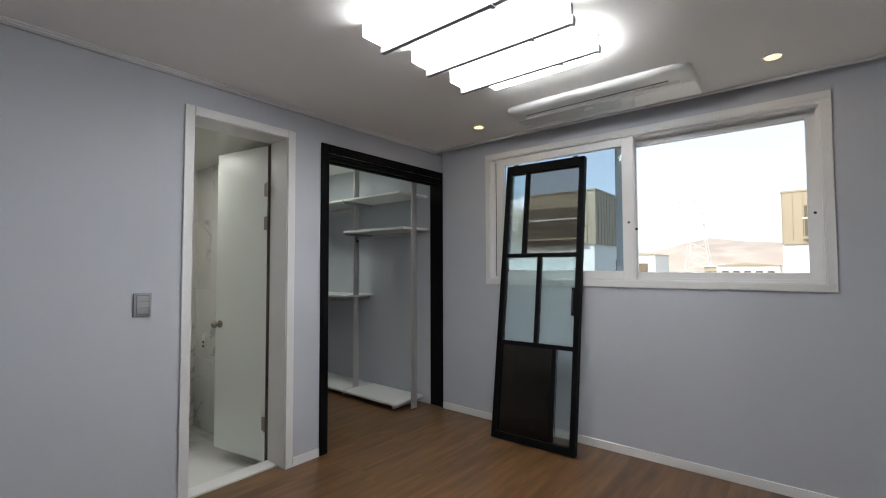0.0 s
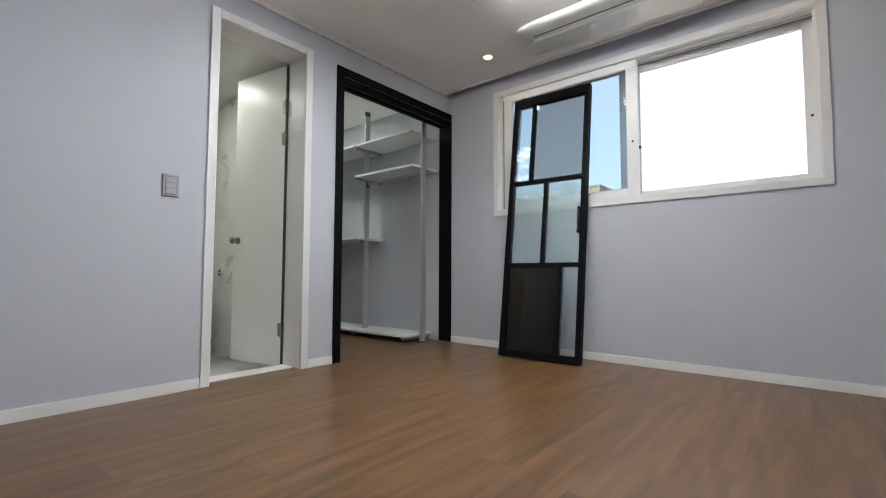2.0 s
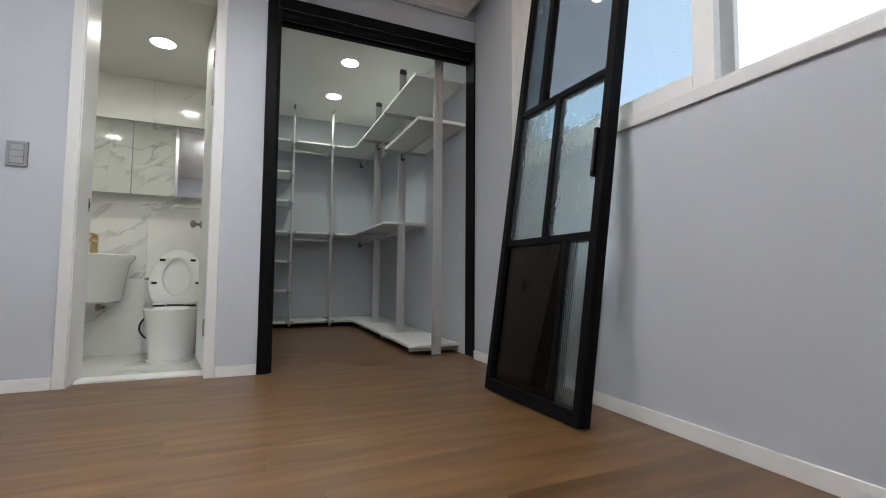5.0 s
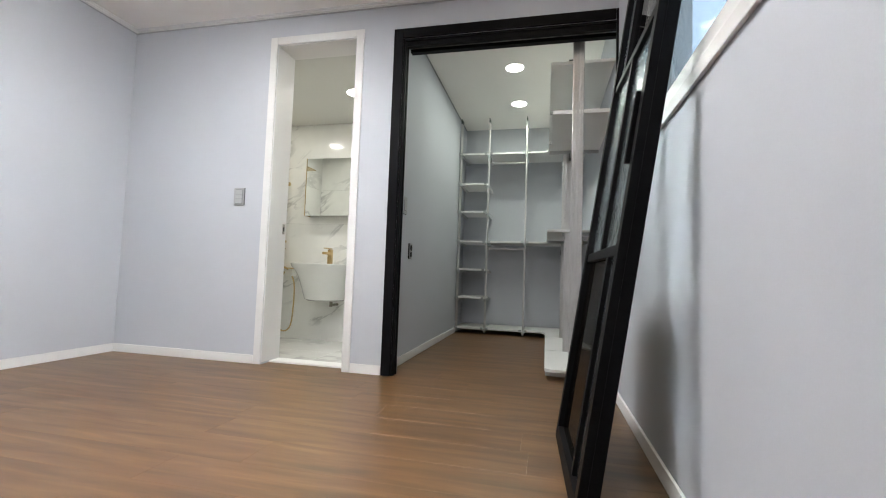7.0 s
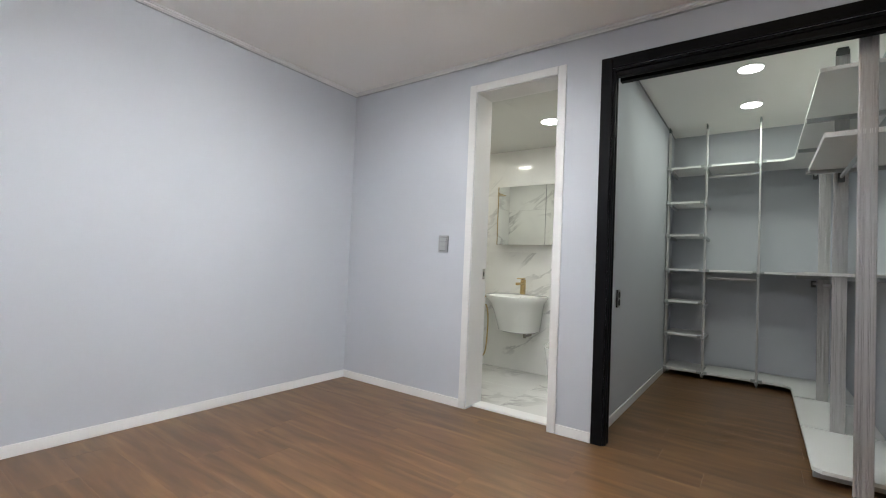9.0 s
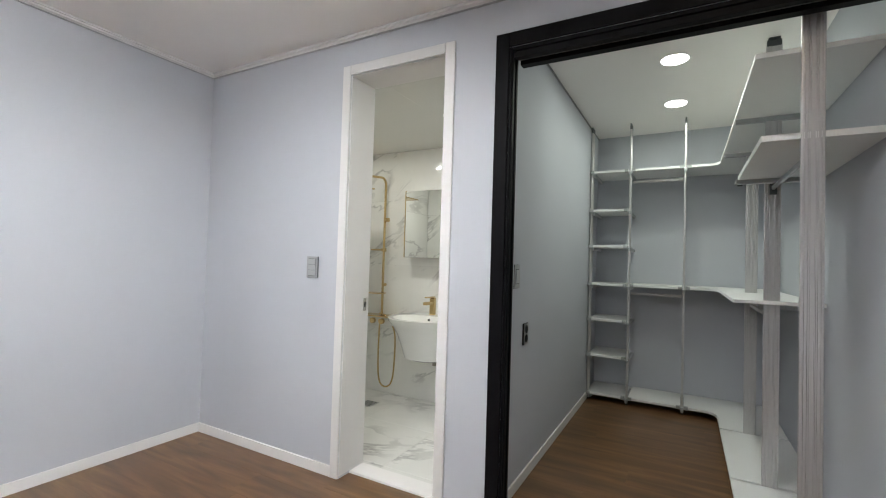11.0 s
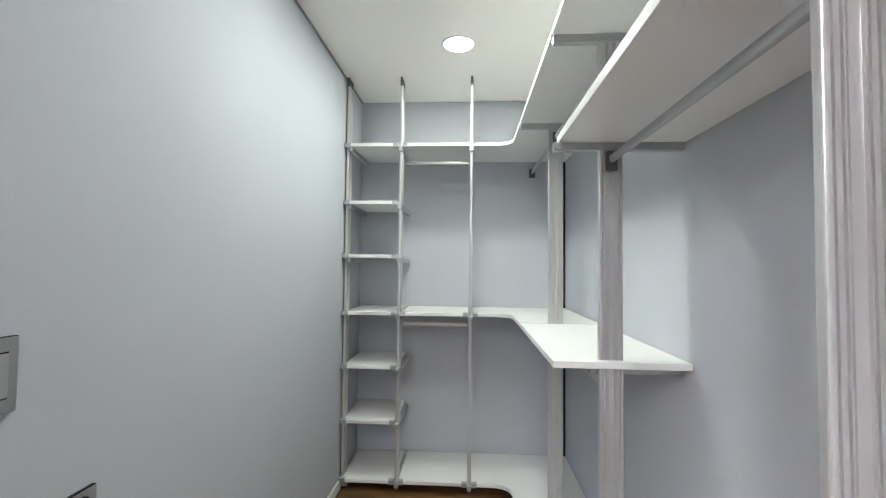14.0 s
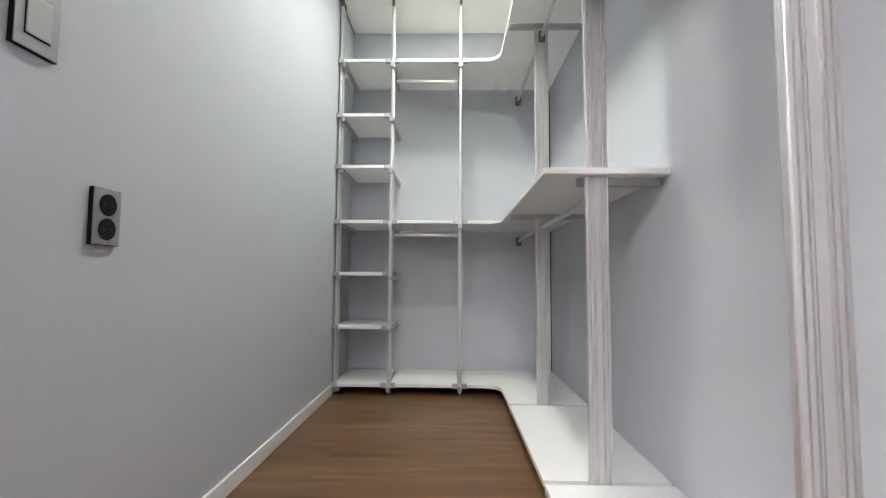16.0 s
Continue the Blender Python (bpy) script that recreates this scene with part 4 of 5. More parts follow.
ON_DOORS = Matrix.Translation((-2.412, 0, 1.107)) @ Matrix(((1, 0, 0, 0), (0, 0, -1, 0), (0, 1, 0, 0), (0, 0, 0, 1)))
switch_plate("light_switch", ON_DOORS, 0.078, 0.116, 3, "grey three-button light switch beside the bathroom door", edge=CAPGREY, fill=(0.66, 0.80))
SIDE = Matrix(((0, 0, 1, 0), (1, 0, 0, 0), (0, 1, 0, 0), (0, 0, 0, 1)))
switch_plate("light_switch", Matrix.Translation((CX0, 0.312, 1.096)) @ SIDE, 0.078, 0.118, 1, "grey one-button light switch on the closet wall")
switch_plate("wall_socket", Matrix.Translation((CX0, 0.480, 0.788)) @ SIDE, 0.069, 0.110, 0, "grey double wall socket with black outlets", True)

# ---------------------------------------------------------------- shelving in the closet
unit = thing("wardrobe_shelving", (-0.6, 2.0, 0.0), "open wardrobe shelving, white boards on aluminium posts", "shelving")


def profile(w, t):
    """Outline of a fluted post, w by t: flat lands with narrow grooves at both edges of the long faces and a hollow between."""
    f = t / 2
    row = [(-w / 2, f - 0.0040), (-w / 2 + 0.0008, f - 0.0018), (-w / 2 + 0.0022, f - 0.0005), (-w / 2 + 0.0045, f)]
    for a in (0.0085, 0.0185):
        a -= w / 2
        row += [(a, f), (a + 0.0007, f - 0.0042), (a + 0.0029, f - 0.0042), (a + 0.0036, f)]
    row += [(-0.0105, f), (-0.0098, f - 0.0042), (-0.0070, f - 0.0042), (-0.0060, f - 0.0022)]
    row += [(-x, y) for x, y in row[::-1]]
    return row + [(-x, -y) for x, y in row]


def post(x, y, along, top, bottom=0.0):
    """along: the axis of the wide face."""
    w, t = 0.069, 0.018 if along == "x" else 0.0165
    pts = [(x + (a if along == "x" else b), y + (b if along == "x" else -a)) for a, b in profile(w, t)]
    p = part("post", prism(pts, bottom + 0.012, top - 0.045), ALU, unit, "fluted aluminium post")
    hw, ht = (w / 2, t / 2) if along == "x" else (t / 2, w / 2)
    part("top_clamp", boxed(x - hw * 0.92, x + hw * 0.92, y - ht * 1.15, y + ht * 1.15, top - 0.046, top - 0.014, bevel=0.002), CAPGREY, p, "dark ceiling clamp")
    part("top_pad", boxed(x - hw * 0.75, x + hw * 0.75, y - ht * 1.5, y + ht * 1.5, top - 0.013, top - 0.0005, bevel=0.002), CAPGREY, p)
    part("foot", boxed(x - hw * 0.9, x + hw * 0.9, y - ht * 1.05, y + ht * 1.05, bottom + 0.0005, bottom + 0.014, bevel=0.002), CAPGREY, p)
    return p


PA, PB, PC = -1.327, -1.013, -0.603          # posts before the end wall
PY = 2.245
PD, PE, PF = 1.80, 0.985, 0.170              # posts before the side wall
PX = -0.204
for x in (PA, PB, PC):
    post(x, PY, "y", CZ)
for y in (PD, PE, PF):
    post(PX, y, "x", CZ)
SF, SB = 2.182, CY1 - 0.012                  # shelf front and back
RF, RB = -0.372, CX1 - 0.003                 # side shelves: front and wall
TH = 0.019
LEVELS = [1.972, 1.637, 1.327, 1.0, 0.695, 0.387, 0.060]


def bracket_y(x, z, sides=(-1, 1)):
    """A flat metal arm under a joint, running back from a post."""
    part("bracket", boxed(x - 0.012, x + 0.012, SF + 0.004, SB - 0.01, z - TH / 2 - 0.026, z - TH / 2 - 0.0008, bevel=0.002), STEEL, unit, "grey metal bracket")
    for s in sides:
        part("clamp", boxed(x + s * 0.013, x + s * 0.042, SF - 0.003, SF + 0.022, z - TH / 2 - 0.004, z + TH / 2 + 0.0025, bevel=0.002), STEEL, unit, "grey corner clamp")


def bracket_x(y, z, x0=RF, clamps=True):
    part("bracket", boxed(x0 + 0.004, RB - 0.004, y - 0.012, y + 0.012, z - TH / 2 - 0.026, z - TH / 2 - 0.0008, bevel=0.002), STEEL, unit, "grey metal bracket")


for z in LEVELS:
    part("shelf", boxed(PA + 0.002, PB - 0.0125, SF, SB, z - TH / 2, z + TH / 2, bevel=0.0015), BOARD, unit, "narrow white shelf")
    bracket_y(PB, z, (-1, 1) if z in (LEVELS[0], LEVELS[3], LEVELS[6]) else (-1,))
    part("bracket", boxed(PA + 0.016, PA + 0.034, SF + 0.004, SB - 0.01, z - TH / 2 - 0.026, z - TH / 2 - 0.0008, bevel=0.002), STEEL, unit, "grey metal bracket")
    part("clamp", boxed(PA - 0.012, PA + 0.024, SF - 0.003, SF + 0.022, z - TH / 2 - 0.004, z + TH / 2 + 0.0025, bevel=0.002), STEEL, unit, "grey corner clamp")
for z in (LEVELS[0], LEVELS[3], LEVELS[6]):
    part("shelf", boxed(PB + 0.0125, PC - 0.0125, SF, SB, z - TH / 2, z + TH / 2, bevel=0.0015), BOARD, unit, "wide white shelf")
    bracket_y(PC, z)


def corner_board(z):
    """An L-shaped board with a rounded inner corner."""
    r = 0.085
    pts = [(PC + 0.0125, SF), (RF - r, SF)]
    pts += [(RF - r + r * math.sin(a * math.pi / 16), SF - r + r * math.cos(a * math.pi / 16)) for a in range(1, 8)]
    pts += [(RF, SF - r), (RF, PD + 0.0125), (RB, PD + 0.0125), (RB, SB), (PC + 0.0125, SB)]
    part("corner_shelf", prism(pts, z - TH / 2, z + TH / 2, bevel=0.0015), BOARD, unit, "L-shaped white corner shelf with a rounded inner edge")
    bracket_x(PD, z)


def side_board(y0, y1, z, thick=TH, name="side_shelf", round_end=0.005, front=RF):
    c = round_end
    pts = [(front + c, y0), (RB, y0), (RB, y1), (front, y1), (front, y0 + c)]
    part(name, prism(pts, z - thick / 2, z + thick / 2, bevel=0.0015), BOARD, unit, "white shelf along the side wall")


for z in (LEVELS[0], LEVELS[3], LEVELS[6]):
    corner_board(z)
side_board(PE + 0.0125, PD - 0.0125, LEVELS[0], round_end=0.0005)
side_board(0.19, PE - 0.0125, LEVELS[0])
side_board(PE - 0.035, PD - 0.0125, LEVELS[3], name="desk_shelf")
side_board(PE + 0.0125, PD - 0.0125, LEVELS[6], round_end=0.0005)
side_board(0.245, PE - 0.0125, LEVELS[6], round_end=0.035)
SEC = 1.650
side_board(0.1645, PE + 0.012, SEC, thick=0.024, round_end=0.004, front=-0.354)
for y, z in ((PE, LEVELS[0]), (PE, LEVELS[6]), (PE, SEC)):
    bracket_x(y, z)
bracket_x(0.275, LEVELS[6])
bracket_x(PE + 0.03, LEVELS[3], -0.26)


def rail(a, b, label="flat oval aluminium hanging rail", mat=ALU):
    lo, hi = [min(p, q) for p, q in zip(a, b)], [max(p, q) for p, q in zip(a, b)]
    across = 1 if hi[0] - lo[0] > 0.01 else 0
    lo[across] -= 0.0075
    hi[across] += 0.0075
    part("hanging_rail", boxed(lo[0], hi[0], lo[1], hi[1], lo[2] - 0.011, hi[2] + 0.011, bevel=0.006, seg=3), mat, unit, label, smooth=True)


for z in (1.888, 0.930):
    rail((PB + 0.013, PY + 0.045, z), (PC - 0.013, PY + 0.045, z))
for z in (1.892, 0.925):
    rail((PX, SB, z), (PX, PD + 0.013, z))
    part("rail_socket", boxed(PX - 0.018, PX + 0.018, SB - 0.016, SB + 0.010, z - 0.035, z + 0.022, bevel=0.003), CAPGREY, unit, "dark rail socket")
    rail((PX, PD - 0.013, z), (PX, PE + 0.013, z))
rail((PX, PE - 0.013, 1.588), (PX, PF + 0.013, 1.588), "grey metal hanging rail", STEEL)
for y in (PD - 0.02, PE + 0.02):
    part("rail_socket", boxed(PX - 0.016, PX + 0.016, y - 0.006, y + 0.006, 1.86, 1.915, bevel=0.002), CAPGREY, unit)
part("rail_socket", boxed(PX - 0.016, PX + 0.016, PE - 0.024, PE - 0.012, 1.553, 1.61, bevel=0.002), CAPGREY, unit)

# ---------------------------------------------------------------- bathroom fittings
TX, TB = -1.925, BY1 - 0.003
wc = thing("toilet", (TX, 1.25, BF), "white skirted toilet with seat and lid raised", "toilet")
z0 = BF + 0.001
bowl = loft([oval(TX, 1.28, z0, 0.158, 0.262, 0.32, p=2.6), oval(TX, 1.28, z0 + 0.016, 0.160, 0.264, 0.32, p=2.6), oval(TX, 1.28, z0 + 0.026, 0.146, 0.250, 0.318, p=2.6), oval(TX, 1.28, z0 + 0.15, 0.156, 0.272, 0.318, p=2.5),
             oval(TX, 1.28, z0 + 0.28, 0.170, 0.308, 0.318), oval(TX, 1.28, z0 + 0.36, 0.183, 0.335, 0.318), oval(TX, 1.28, z0 + 0.385, 0.187, 0.340, 0.318),
             oval(TX, 1.28, z0 + 0.390, 0.181, 0.334, 0.312), oval(TX, 1.17, z0 + 0.388, 0.130, 0.19, 0.17), oval(TX, 1.17, z0 + 0.30, 0.110, 0.16, 0.14), oval(TX, 1.20, z0 + 0.22, 0.05, 0.07, 0.06)])
part("bowl", bowl, PORCELAIN, wc, smooth=True)
tank = part("tank", prism([(TX - 0.19, 1.46), (TX + 0.19, 1.46), (TX + 0.19, TB), (TX - 0.19, TB)], z0 + 0.392, z0 + 0.655, bevel=0.02), PORCELAIN, wc, smooth=True)
part("tank_lid", prism([(TX - 0.20, 1.45), (TX + 0.20, 1.45), (TX + 0.20, TB), (TX - 0.20, TB)], z0 + 0.656, z0 + 0.685, bevel=0.008), PORCELAIN, tank, smooth=True)
lever = part("flush_lever", rodded((TX - 0.19, 1.49, z0 + 0.60), (TX - 0.215, 1.49, z0 + 0.60), 0.012, 14), CHROME, tank, "small metal flush lever", smooth=True)
part("grip", boxed(TX - 0.228, TX - 0.214, 1.43, 1.50, z0 + 0.592, z0 + 0.608, bevel=0.004), CHROME, lever)
part("flush_button", rodded((TX, 1.53, z0 + 0.685), (TX, 1.53, z0 + 0.692), 0.022, 20), CHROME, tank, smooth=True)


def raised(rx, height, y_off, thick, hole, z_base):
    """A seat or lid standing up and leaning back a little: an oval slab, with or without its opening."""
    n = 44
    outer, inner = [], []
    for k in range(n):
        a = math.tau * k / n
        c, s = math.cos(a), math.sin(a)
        taper = 1.0 - 0.26 * max(s, 0.0) ** 1.5
        x = rx * taper * math.copysign(abs(c) ** (0.84 if s > 0 else 0.5), c)
        h = height / 2 * math.copysign(abs(s) ** (0.95 if s > 0 else 0.62), s) + height / 2
        outer.append((x, h))
        inner.append((0.52 * rx * c * (1.0 - 0.22 * max(s, 0.0)), height * (0.52 + 0.35 * s)))
    bm = bmesh.new()
    lean_back = math.tan(radians(10))

    def at(x, h, d):
        return (TX + x, y_off + d + h * lean_back, z_base + h)

    rings = []
    for pts, grow, d in ((outer, 1.0, thick), (outer, 1.0, 0.004), (outer, 0.97, 0.0)):
        rings.append([bm.verts.new(at(x * grow, (h - height / 2) * grow + height / 2, d)) for x, h in pts])
    if hole:
        for grow, d in ((1.06, 0.0), (1.0, 0.004), (1.0, thick)):
            rings.append([bm.verts.new(at(x * grow, (h - height / 2) * grow + height / 2, d)) for x, h in inner])
        rings.append(rings[0])
    for a, b in zip(rings, rings[1:]):
        for k in range(n):
            bm.faces.new((a[k], a[(k + 1) % n], b[(k + 1) % n], b[k]))
    if not hole:
        bm.faces.new(rings[0])
        bm.faces.new(rings[-1])
    return bm


HZ = z0 + 0.405
seat = part("seat", raised(0.188, 0.415, 1.330, 0.020, True, HZ), SEATWHITE, wc, "raised white seat ring", smooth=True)
part("lid", raised(0.190, 0.430, 1.356, 0.018, False, HZ), SEATWHITE, wc, "raised white lid", smooth=True)
for dx, dz in ((-0.105, 0.345), (0.105, 0.345), (-0.150, 0.165), (0.150, 0.165)):
    yy = 1.330 + dz * math.tan(radians(10))
    part("bumper", boxed(TX + dx - 0.019, TX + dx + 0.019, yy - 0.009, yy + 0.002, HZ + dz - 0.009, HZ + dz + 0.009, bevel=0.004), RUBBER, seat, "black rubber bumper")
for dx in (-0.105, 0.105):
    part("hinge", boxed(TX + dx - 0.045, TX + dx + 0.045, 1.315, 1.385, z0 + 0.391, z0 + 0.412, bevel=0.006), PLASTIC, wc)
    part("hinge_pad", boxed(TX + dx - 0.04, TX + dx + 0.04, 1.308, 1.316, z0 + 0.391, z0 + 0.402, bevel=0.002), RUBBER, wc)
part("hose", tube(smooth_path([(TX - 0.15, 1.50, z0 + 0.30), (TX - 0.235, 1.53, z0 + 0.28), (TX - 0.27, 1.55, z0 + 0.20), (TX - 0.235, 1.57, z0 + 0.13), (TX - 0.20, TB, z0 + 0.12)]), 0.007), RUBBER, wc, "dark supply hose", smooth=True)

SX = -2.50
sink = thing("wash_basin", (SX, BY1, 0.69), "white wall-hung half-pedestal wash basin", "basin")
RIMZ = 0.690
body = loft([oval(SX, 1.465, 0.330, 0.165, 0.18, 0.140), oval(SX, 1.460, 0.345, 0.195, 0.215, 0.147), oval(SX, 1.45, 0.44, 0.213, 0.245, 0.155), oval(SX, 1.43, 0.55, 0.232, 0.28, 0.175), oval(SX, 1.41, 0.62, 0.252, 0.315, 0.195),
             oval(SX, 1.40, RIMZ - 0.030, 0.284, 0.340, 0.207), oval(SX, 1.40, RIMZ - 0.004, 0.290, 0.348, 0.207), oval(SX, 1.40, RIMZ, 0.284, 0.342, 0.203), oval(SX, 1.33, RIMZ - 0.004, 0.235, 0.235, 0.13),
             oval(SX, 1.33, RIMZ - 0.07, 0.20, 0.195, 0.10), oval(SX, 1.33, RIMZ - 0.11, 0.10, 0.10, 0.06)])
part("bowl", body, PORCELAIN, sink, smooth=True)
part("overflow", rodded((SX, 1.452, RIMZ - 0.035), (SX, 1.440, RIMZ - 0.037), 0.011, 16), CAPGREY, sink, "dark overflow hole")
trap = part("trap", rodded((SX + 0.05, 1.47, 0.331), (SX + 0.05, 1.47, 0.27), 0.016, 16), NICKEL, sink, "dark metal waste trap", smooth=True)
part("waste_pipe", rodded((SX + 0.05, 1.47, 0.285), (SX + 0.05, BY1 - 0.001, 0.285), 0.013, 14), NICKEL, trap, smooth=True)
part("drain", rodded((SX, 1.33, RIMZ - 0.111), (SX, 1.33, RIMZ - 0.106), 0.026, 20), GOLD, sink)
tap = thing("basin_tap", (SX + 0.0, 1.50, RIMZ), "brushed gold basin mixer tap", "tap")
part("body", boxed(SX - 0.021, SX + 0.021, 1.480, 1.522, RIMZ + 0.001, RIMZ + 0.150, bevel=0.006), GOLD, tap)
part("spout", boxed(SX - 0.018, SX + 0.018, 1.365, 1.480, RIMZ + 0.095, RIMZ + 0.120, bevel=0.005), GOLD, tap)
part("lever", boxed(SX - 0.016, SX + 0.016, 1.385, 1.518, RIMZ + 0.153, RIMZ + 0.162, bevel=0.003), GOLD, tap)

MX0, MX1, MY, MZ0, MZ1 = -2.805, -1.765, 1.492, 1.195, 1.775
cab = thing("mirror_cabinet", ((MX0 + MX1) / 2, BY1, MZ0), "wall-hung mirror cabinet with gold edge strips", "mirror cabinet")
part("body", boxed(MX0, MX1, MY + 0.022, BY1 - 0.001, MZ0, MZ1, bevel=0.002), PLASTIC, cab)
step = (MX1 - MX0) / 2
for k in range(2):
    a = MX0 + k * step + 0.002
    d = part("door", boxed(a, a + step - 0.004, MY + 0.004, MY + 0.021, MZ0 - 0.012, MZ1, bevel=0.001), STEEL, cab)
    part("mirror", boxed(a + 0.001, a + step - 0.005, MY, MY + 0.0035, MZ0 - 0.011, MZ1 - 0.001), MIRROR, d, "mirror pane")
for x in (MX0, MX1):
    s = -1 if x == MX0 else 1
    part("edge_strip", boxed(x + s * 0.0005, x + s * 0.008, MY, BY1 - 0.002, MZ0 - 0.012, MZ1 + 0.003, bevel=0.001), GOLD, cab, "gold edge strip")

HX, HY = -3.085, 1.565
sh = thing("shower_set", (HX, BY1, 0.58), "brushed gold shower column with square rain head", "shower")
part("riser", tube([(HX, HY, 0.60), (HX, HY, 1.2), (HX, HY, 1.86)] + [(HX, HY - 0.06 + 0.06 * math.cos(a * math.pi / 12), 1.86 + 0.06 * math.sin(a * math.pi / 12)) for a in range(1, 7)] + [(HX, HY - 0.28, 1.900), (HX, HY - 0.40, 1.880)]
                   + [(HX, HY - 0.40 - 0.03 * math.sin(a * math.pi / 8), 1.850 + 0.03 * math.cos(a * math.pi / 8)) for a in range(1, 5)] + [(HX, HY - 0.43, 1.795)], 0.011, 12), GOLD, sh, smooth=True)
head = part("rain_head", prism([(HX - 0.115, HY - 0.545), (HX + 0.115, HY - 0.545), (HX + 0.115, HY - 0.315), (HX - 0.115, HY - 0.315)], 1.763, 1.773, bevel=0.002), GOLD, sh, "square gold rain head")
part("head_joint", rodded((HX, HY - 0.43, 1.773), (HX, HY - 0.43, 1.805), 0.017, 16), GOLD, head, smooth=True)
for z in (1.53, 0.92):
    part("wall_bracket", rodded((HX, HY + 0.002, z), (HX, BY1 - 0.001, z), 0.014, 16), GOLD, sh, smooth=True)
part("slider_knob", rodded((HX + 0.005, HY, 1.53), (HX + 0.045, HY, 1.53), 0.019, 18), GOLD, sh, smooth=True)
part("hand_holder", rodded((HX, HY, 1.232), (HX, HY, 1.262), 0.024, 18), GOLD, sh, smooth=True)
part("hand_shower", prism([(HX - 0.05, HY - 0.13), (HX + 0.05, HY - 0.13), (HX + 0.05, HY - 0.03), (HX - 0.05, HY - 0.03)], 1.238, 1.252, bevel=0.004), GOLD, sh, "square gold hand shower")
part("soap_tray", prism([(HX - 0.13, HY - 0.10), (HX + 0.03, HY - 0.10), (HX + 0.03, HY + 0.01), (HX - 0.13, HY + 0.01)], 0.838, 0.848, bevel=0.003), GOLD, sh)
part("mixer", boxed(HX - 0.16, HX + 0.16, HY - 0.055, HY + 0.025, 0.555, 0.628, bevel=0.006), PLASTIC, sh, "white mixer bar")
part("mixer_shelf", boxed(HX - 0.16, HX + 0.17, HY - 0.115, HY + 0.03, 0.632, 0.644, bevel=0.003), GOLD, sh, "gold mixer shelf")
for dx in (-0.05, 0.05):
    part("knob", rodded((HX + dx, HY - 0.056, 0.59), (HX + dx, HY - 0.085, 0.59), 0.026, 20), GOLD, sh, smooth=True)
part("hose", tube(smooth_path([(HX + 0.0, HY - 0.03, 0.555), (HX - 0.005, HY - 0.03, 0.30), (HX + 0.01, HY - 0.03, 0.06), (HX + 0.075, HY - 0.03, -0.01), (HX + 0.155, HY - 0.03, 0.05), (HX + 0.18, HY - 0.03, 0.28), (HX + 0.17, HY - 0.03, 0.50), (HX + 0.10, HY - 0.05, 0.63), (HX + 0.02, HY - 0.06, 0.66)]), 0.0075, 10), GOLD, sh, "gold shower hose", smooth=True)
fx, fy = BX1 - 0.0115, 1.385
fitting = thing("wall_fitting", Matrix.Translation((fx, fy, 0.66)) @ Matrix(((0, 0, -1, 0), (-1, 0, 0, 0), (0, 1, 0, 0), (0, 0, 0, 1))), "white oval bathroom wall fitting with two dark openings", "wall fitting")
part("cover", prism([(0.030 * math.cos(a * math.tau / 28), 0.018 + 0.058 * math.sin(a * math.tau / 28)) for a in range(28)], 0.0005, 0.024, bevel=0.006), PLASTIC, fitting, smooth=True)
for h in (0.0, -0.034):
    part("opening", boxed(-0.014, 0.014, h - 0.011, h + 0.009, 0.0245, 0.0265, bevel=0.002), RUBBER, fitting, "black opening")
for zz in (0.58, 0.86):
    pc = thing("pipe_cap", (BX0, 1.35, zz), "small round steel cap on the marble wall", "pipe cap", "pipe caps")
    part("cap", rodded((BX0 + 0.0005, 1.35, zz), (BX0 + 0.006, 1.35, zz), 0.013, 18), STEEL, pc, smooth=True)
dr = thing("floor_drain", (-2.98, 1.27, BF), "square steel floor drain", "drain")
part("plate", boxed(-3.045, -2.915, 1.205, 1.335, BF + 0.0005, BF + 0.003, bevel=0.001), STEEL, dr)
for k in range(5):
    part("slot", boxed(-3.03, -2.93, 1.222 + k * 0.024, 1.230 + k * 0.024, BF + 0.003, BF + 0.0035), DARKGAP, dr)


# ---------------------------------------------------------------- floors and tiles, piece by piece
def sheet(name, w, d, t, mat, bevel):
    return mesh_of(boxed(0, w, 0, d, -t, 0, bevel=bevel, seg=1), name, mat)


slab = solid("floor", boxed(RX0 - 0.15, RX1 + 0.22, RY0 - 0.15, 0.08, -0.12, -0.0085), OAK, "oak-look laminate floor of staggered boards", "floor", kind="structure")
slab2 = solid("floor_closet", boxed(CX0 - 0.001, CX1 + 0.001, 0.081, CY1 + 0.01, -0.12, -0.0085), OAK, "oak-look laminate floor running into the closet", "floor", kind="structure")
PWID = 0.188
BOARDS = {}


def plank(x0, x1, y, parent):
    key = round(x1 - x0, 3)
    if key not in BOARDS:
        BOARDS[key] = sheet("plank", key - 0.0003, PWID - 0.0003, 0.008, OAK, 0.0003)
    o = new("plank", BOARDS[key])
    o.location = (x0, y, 0)
    o.parent = parent
    return o


row = 0
y = -3.75
rnd = random.Random(5)
while y < 2.6:
    start = -rnd.uniform(0.1, 1.1)
    lo, hi, owner = (RX0, RX1, slab) if y + PWID / 2 < 0.06 else (CX0, CX1, slab2)
    x = lo + start
    while x < hi - 0.02:
        a, b = max(x, lo), min(x + 1.2, hi)
        if b - a > 0.02:
            plank(a, b, y, owner)
        x += 1.2
    y += PWID
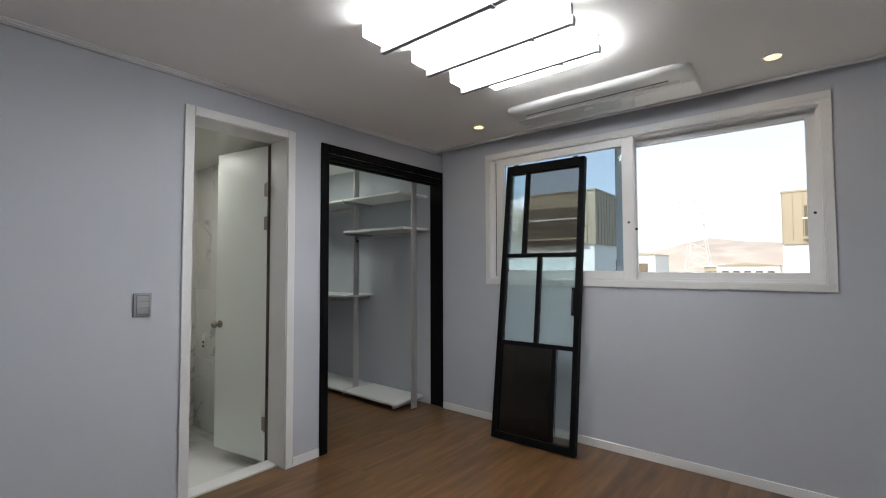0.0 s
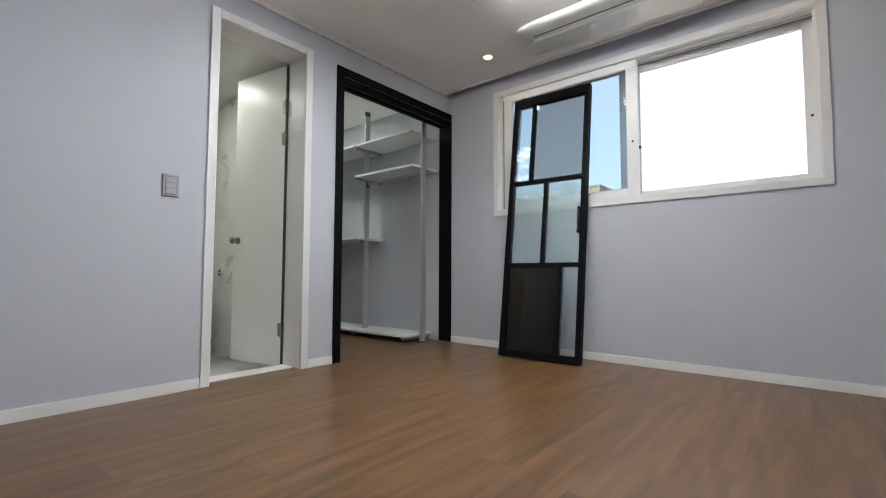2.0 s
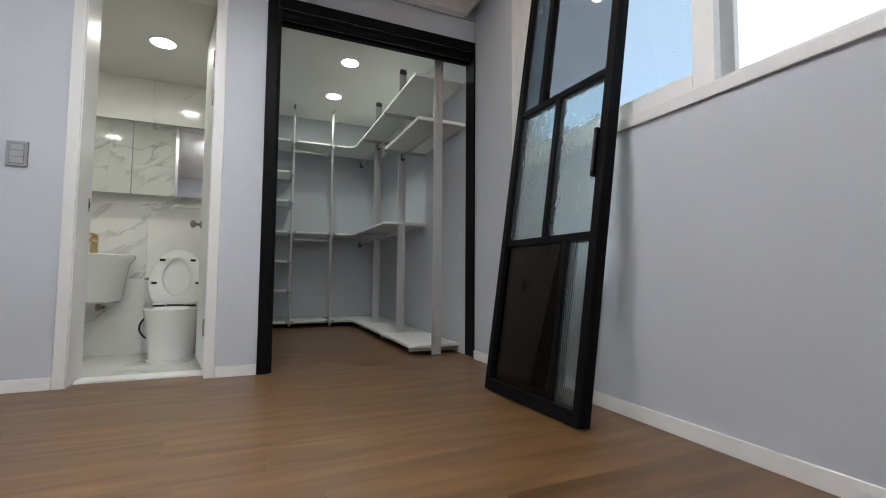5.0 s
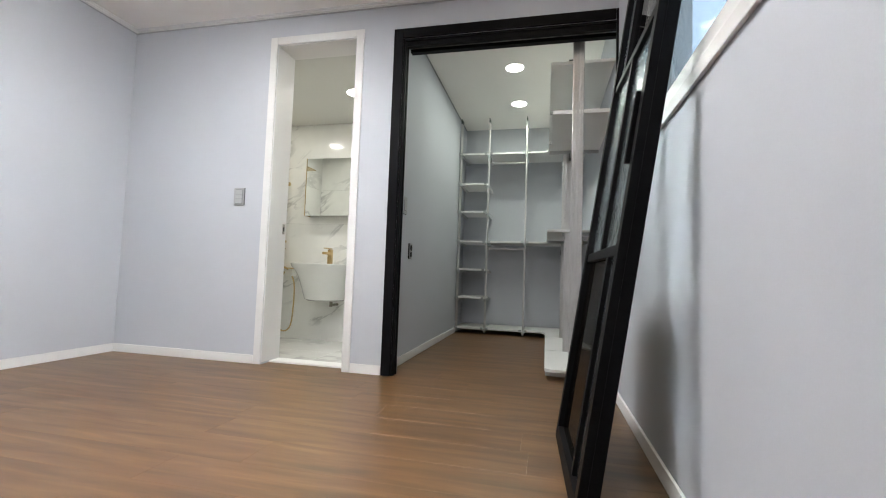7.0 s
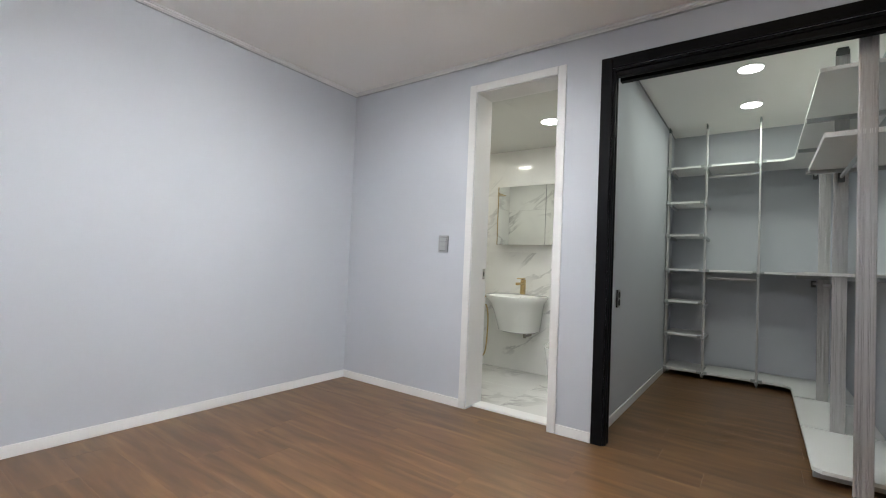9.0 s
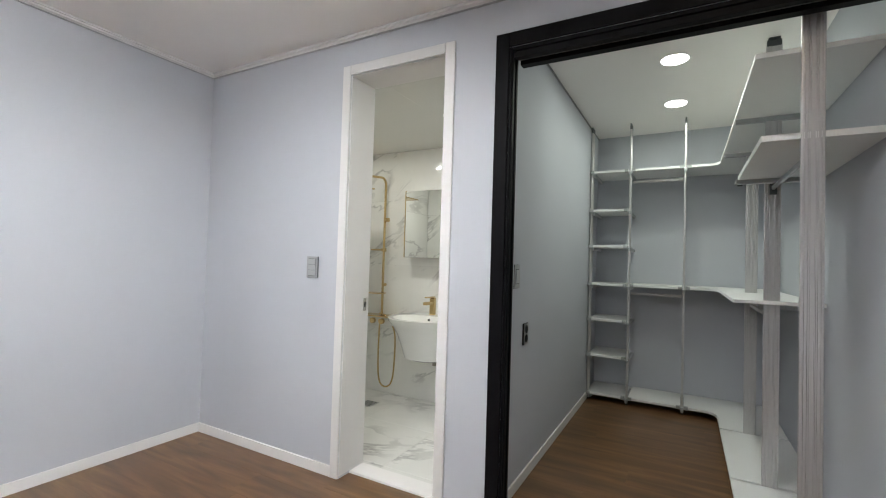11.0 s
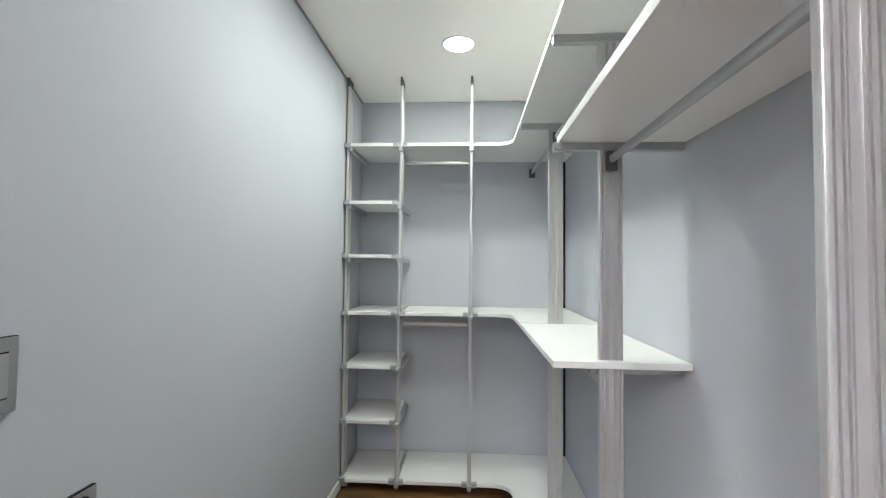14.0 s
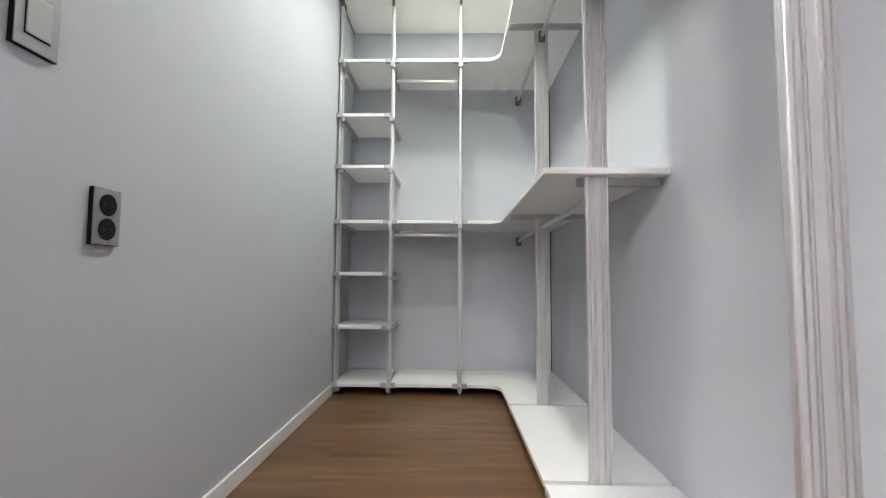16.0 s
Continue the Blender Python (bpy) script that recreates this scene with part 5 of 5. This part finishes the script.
# boards end in the door reveal
for o in [plank(BD[0] + 0.001, BD[1] - 0.001, -0.105, slab)]:
    o.location.z = 0.0006

for nm, axis in (("wall_bathroom_back", "y"), ("wall_bathroom_side", "x"), ("wall_bathroom_closet_side", "-x")):
    span0, span1 = (BX0, BX1 - 0.002) if axis == "y" else (0.12, BY1 + 0.009)
    z = BF
    while z < BZ:
        top = min(z + 0.6, BZ + 0.02)
        u = span0
        while u < span1 - 0.01:
            end = min(u + 1.2, span1)
            if axis == "y":
                me = boxed(u + 0.0006, end - 0.0006, BY1, BY1 + 0.009, z + 0.0006, top - 0.0006, bevel=0.0004, seg=1)
            elif axis == "x":
                me = boxed(BX0 - 0.009, BX0, u + 0.0006, end - 0.0006, z + 0.0006, top - 0.0006, bevel=0.0004, seg=1)
            else:
                me = boxed(BX1 - 0.011, BX1 - 0.0025, u + 0.0006, end - 0.0006, z + 0.0006, top - 0.0006, bevel=0.0004, seg=1)
            part("tile", me, MARBLE_WALL, SHELL[nm])
            u = end
        z += 0.6
u = BX0
while u < BX1 - 0.02:
    v = BY1
    while v > 0.13:
        a, b = min(u + 0.6, BX1 - 0.012), max(v - 0.6, 0.205)
        if v - b > 0.01:
            part("tile", boxed(u + 0.001, a - 0.001, b + 0.001, v - 0.001, BF - 0.008, BF, bevel=0.0005, seg=1), MARBLE_FLOOR, SHELL["floor_bathroom_bed"])
        v -= 0.6
    u += 0.6
z = BF
while z < BZ:
    top = min(z + 0.6, BZ - 0.001)
    spans = [(BX0 + 0.001, -2.78), (-2.78, BD[0] - 0.004), (BD[1] + 0.022, BX1 - 0.0125)] if top < BD[2] else [(BX0 + 0.001, -2.78), (-2.78, BD[0] - 0.004), (BD[0] - 0.004, BX1 - 0.0125)]
    for a, b in spans:
        low = max(z, BD[2] + 0.004) if a == BD[0] - 0.004 else z
        part("tile", boxed(a + 0.0006, b - 0.0006, 0.1305, 0.139, low + 0.0006, top - 0.0006, bevel=0.0004, seg=1), MARBLE_WALL, SHELL["wall_bathroom_front"])
    z += 0.6
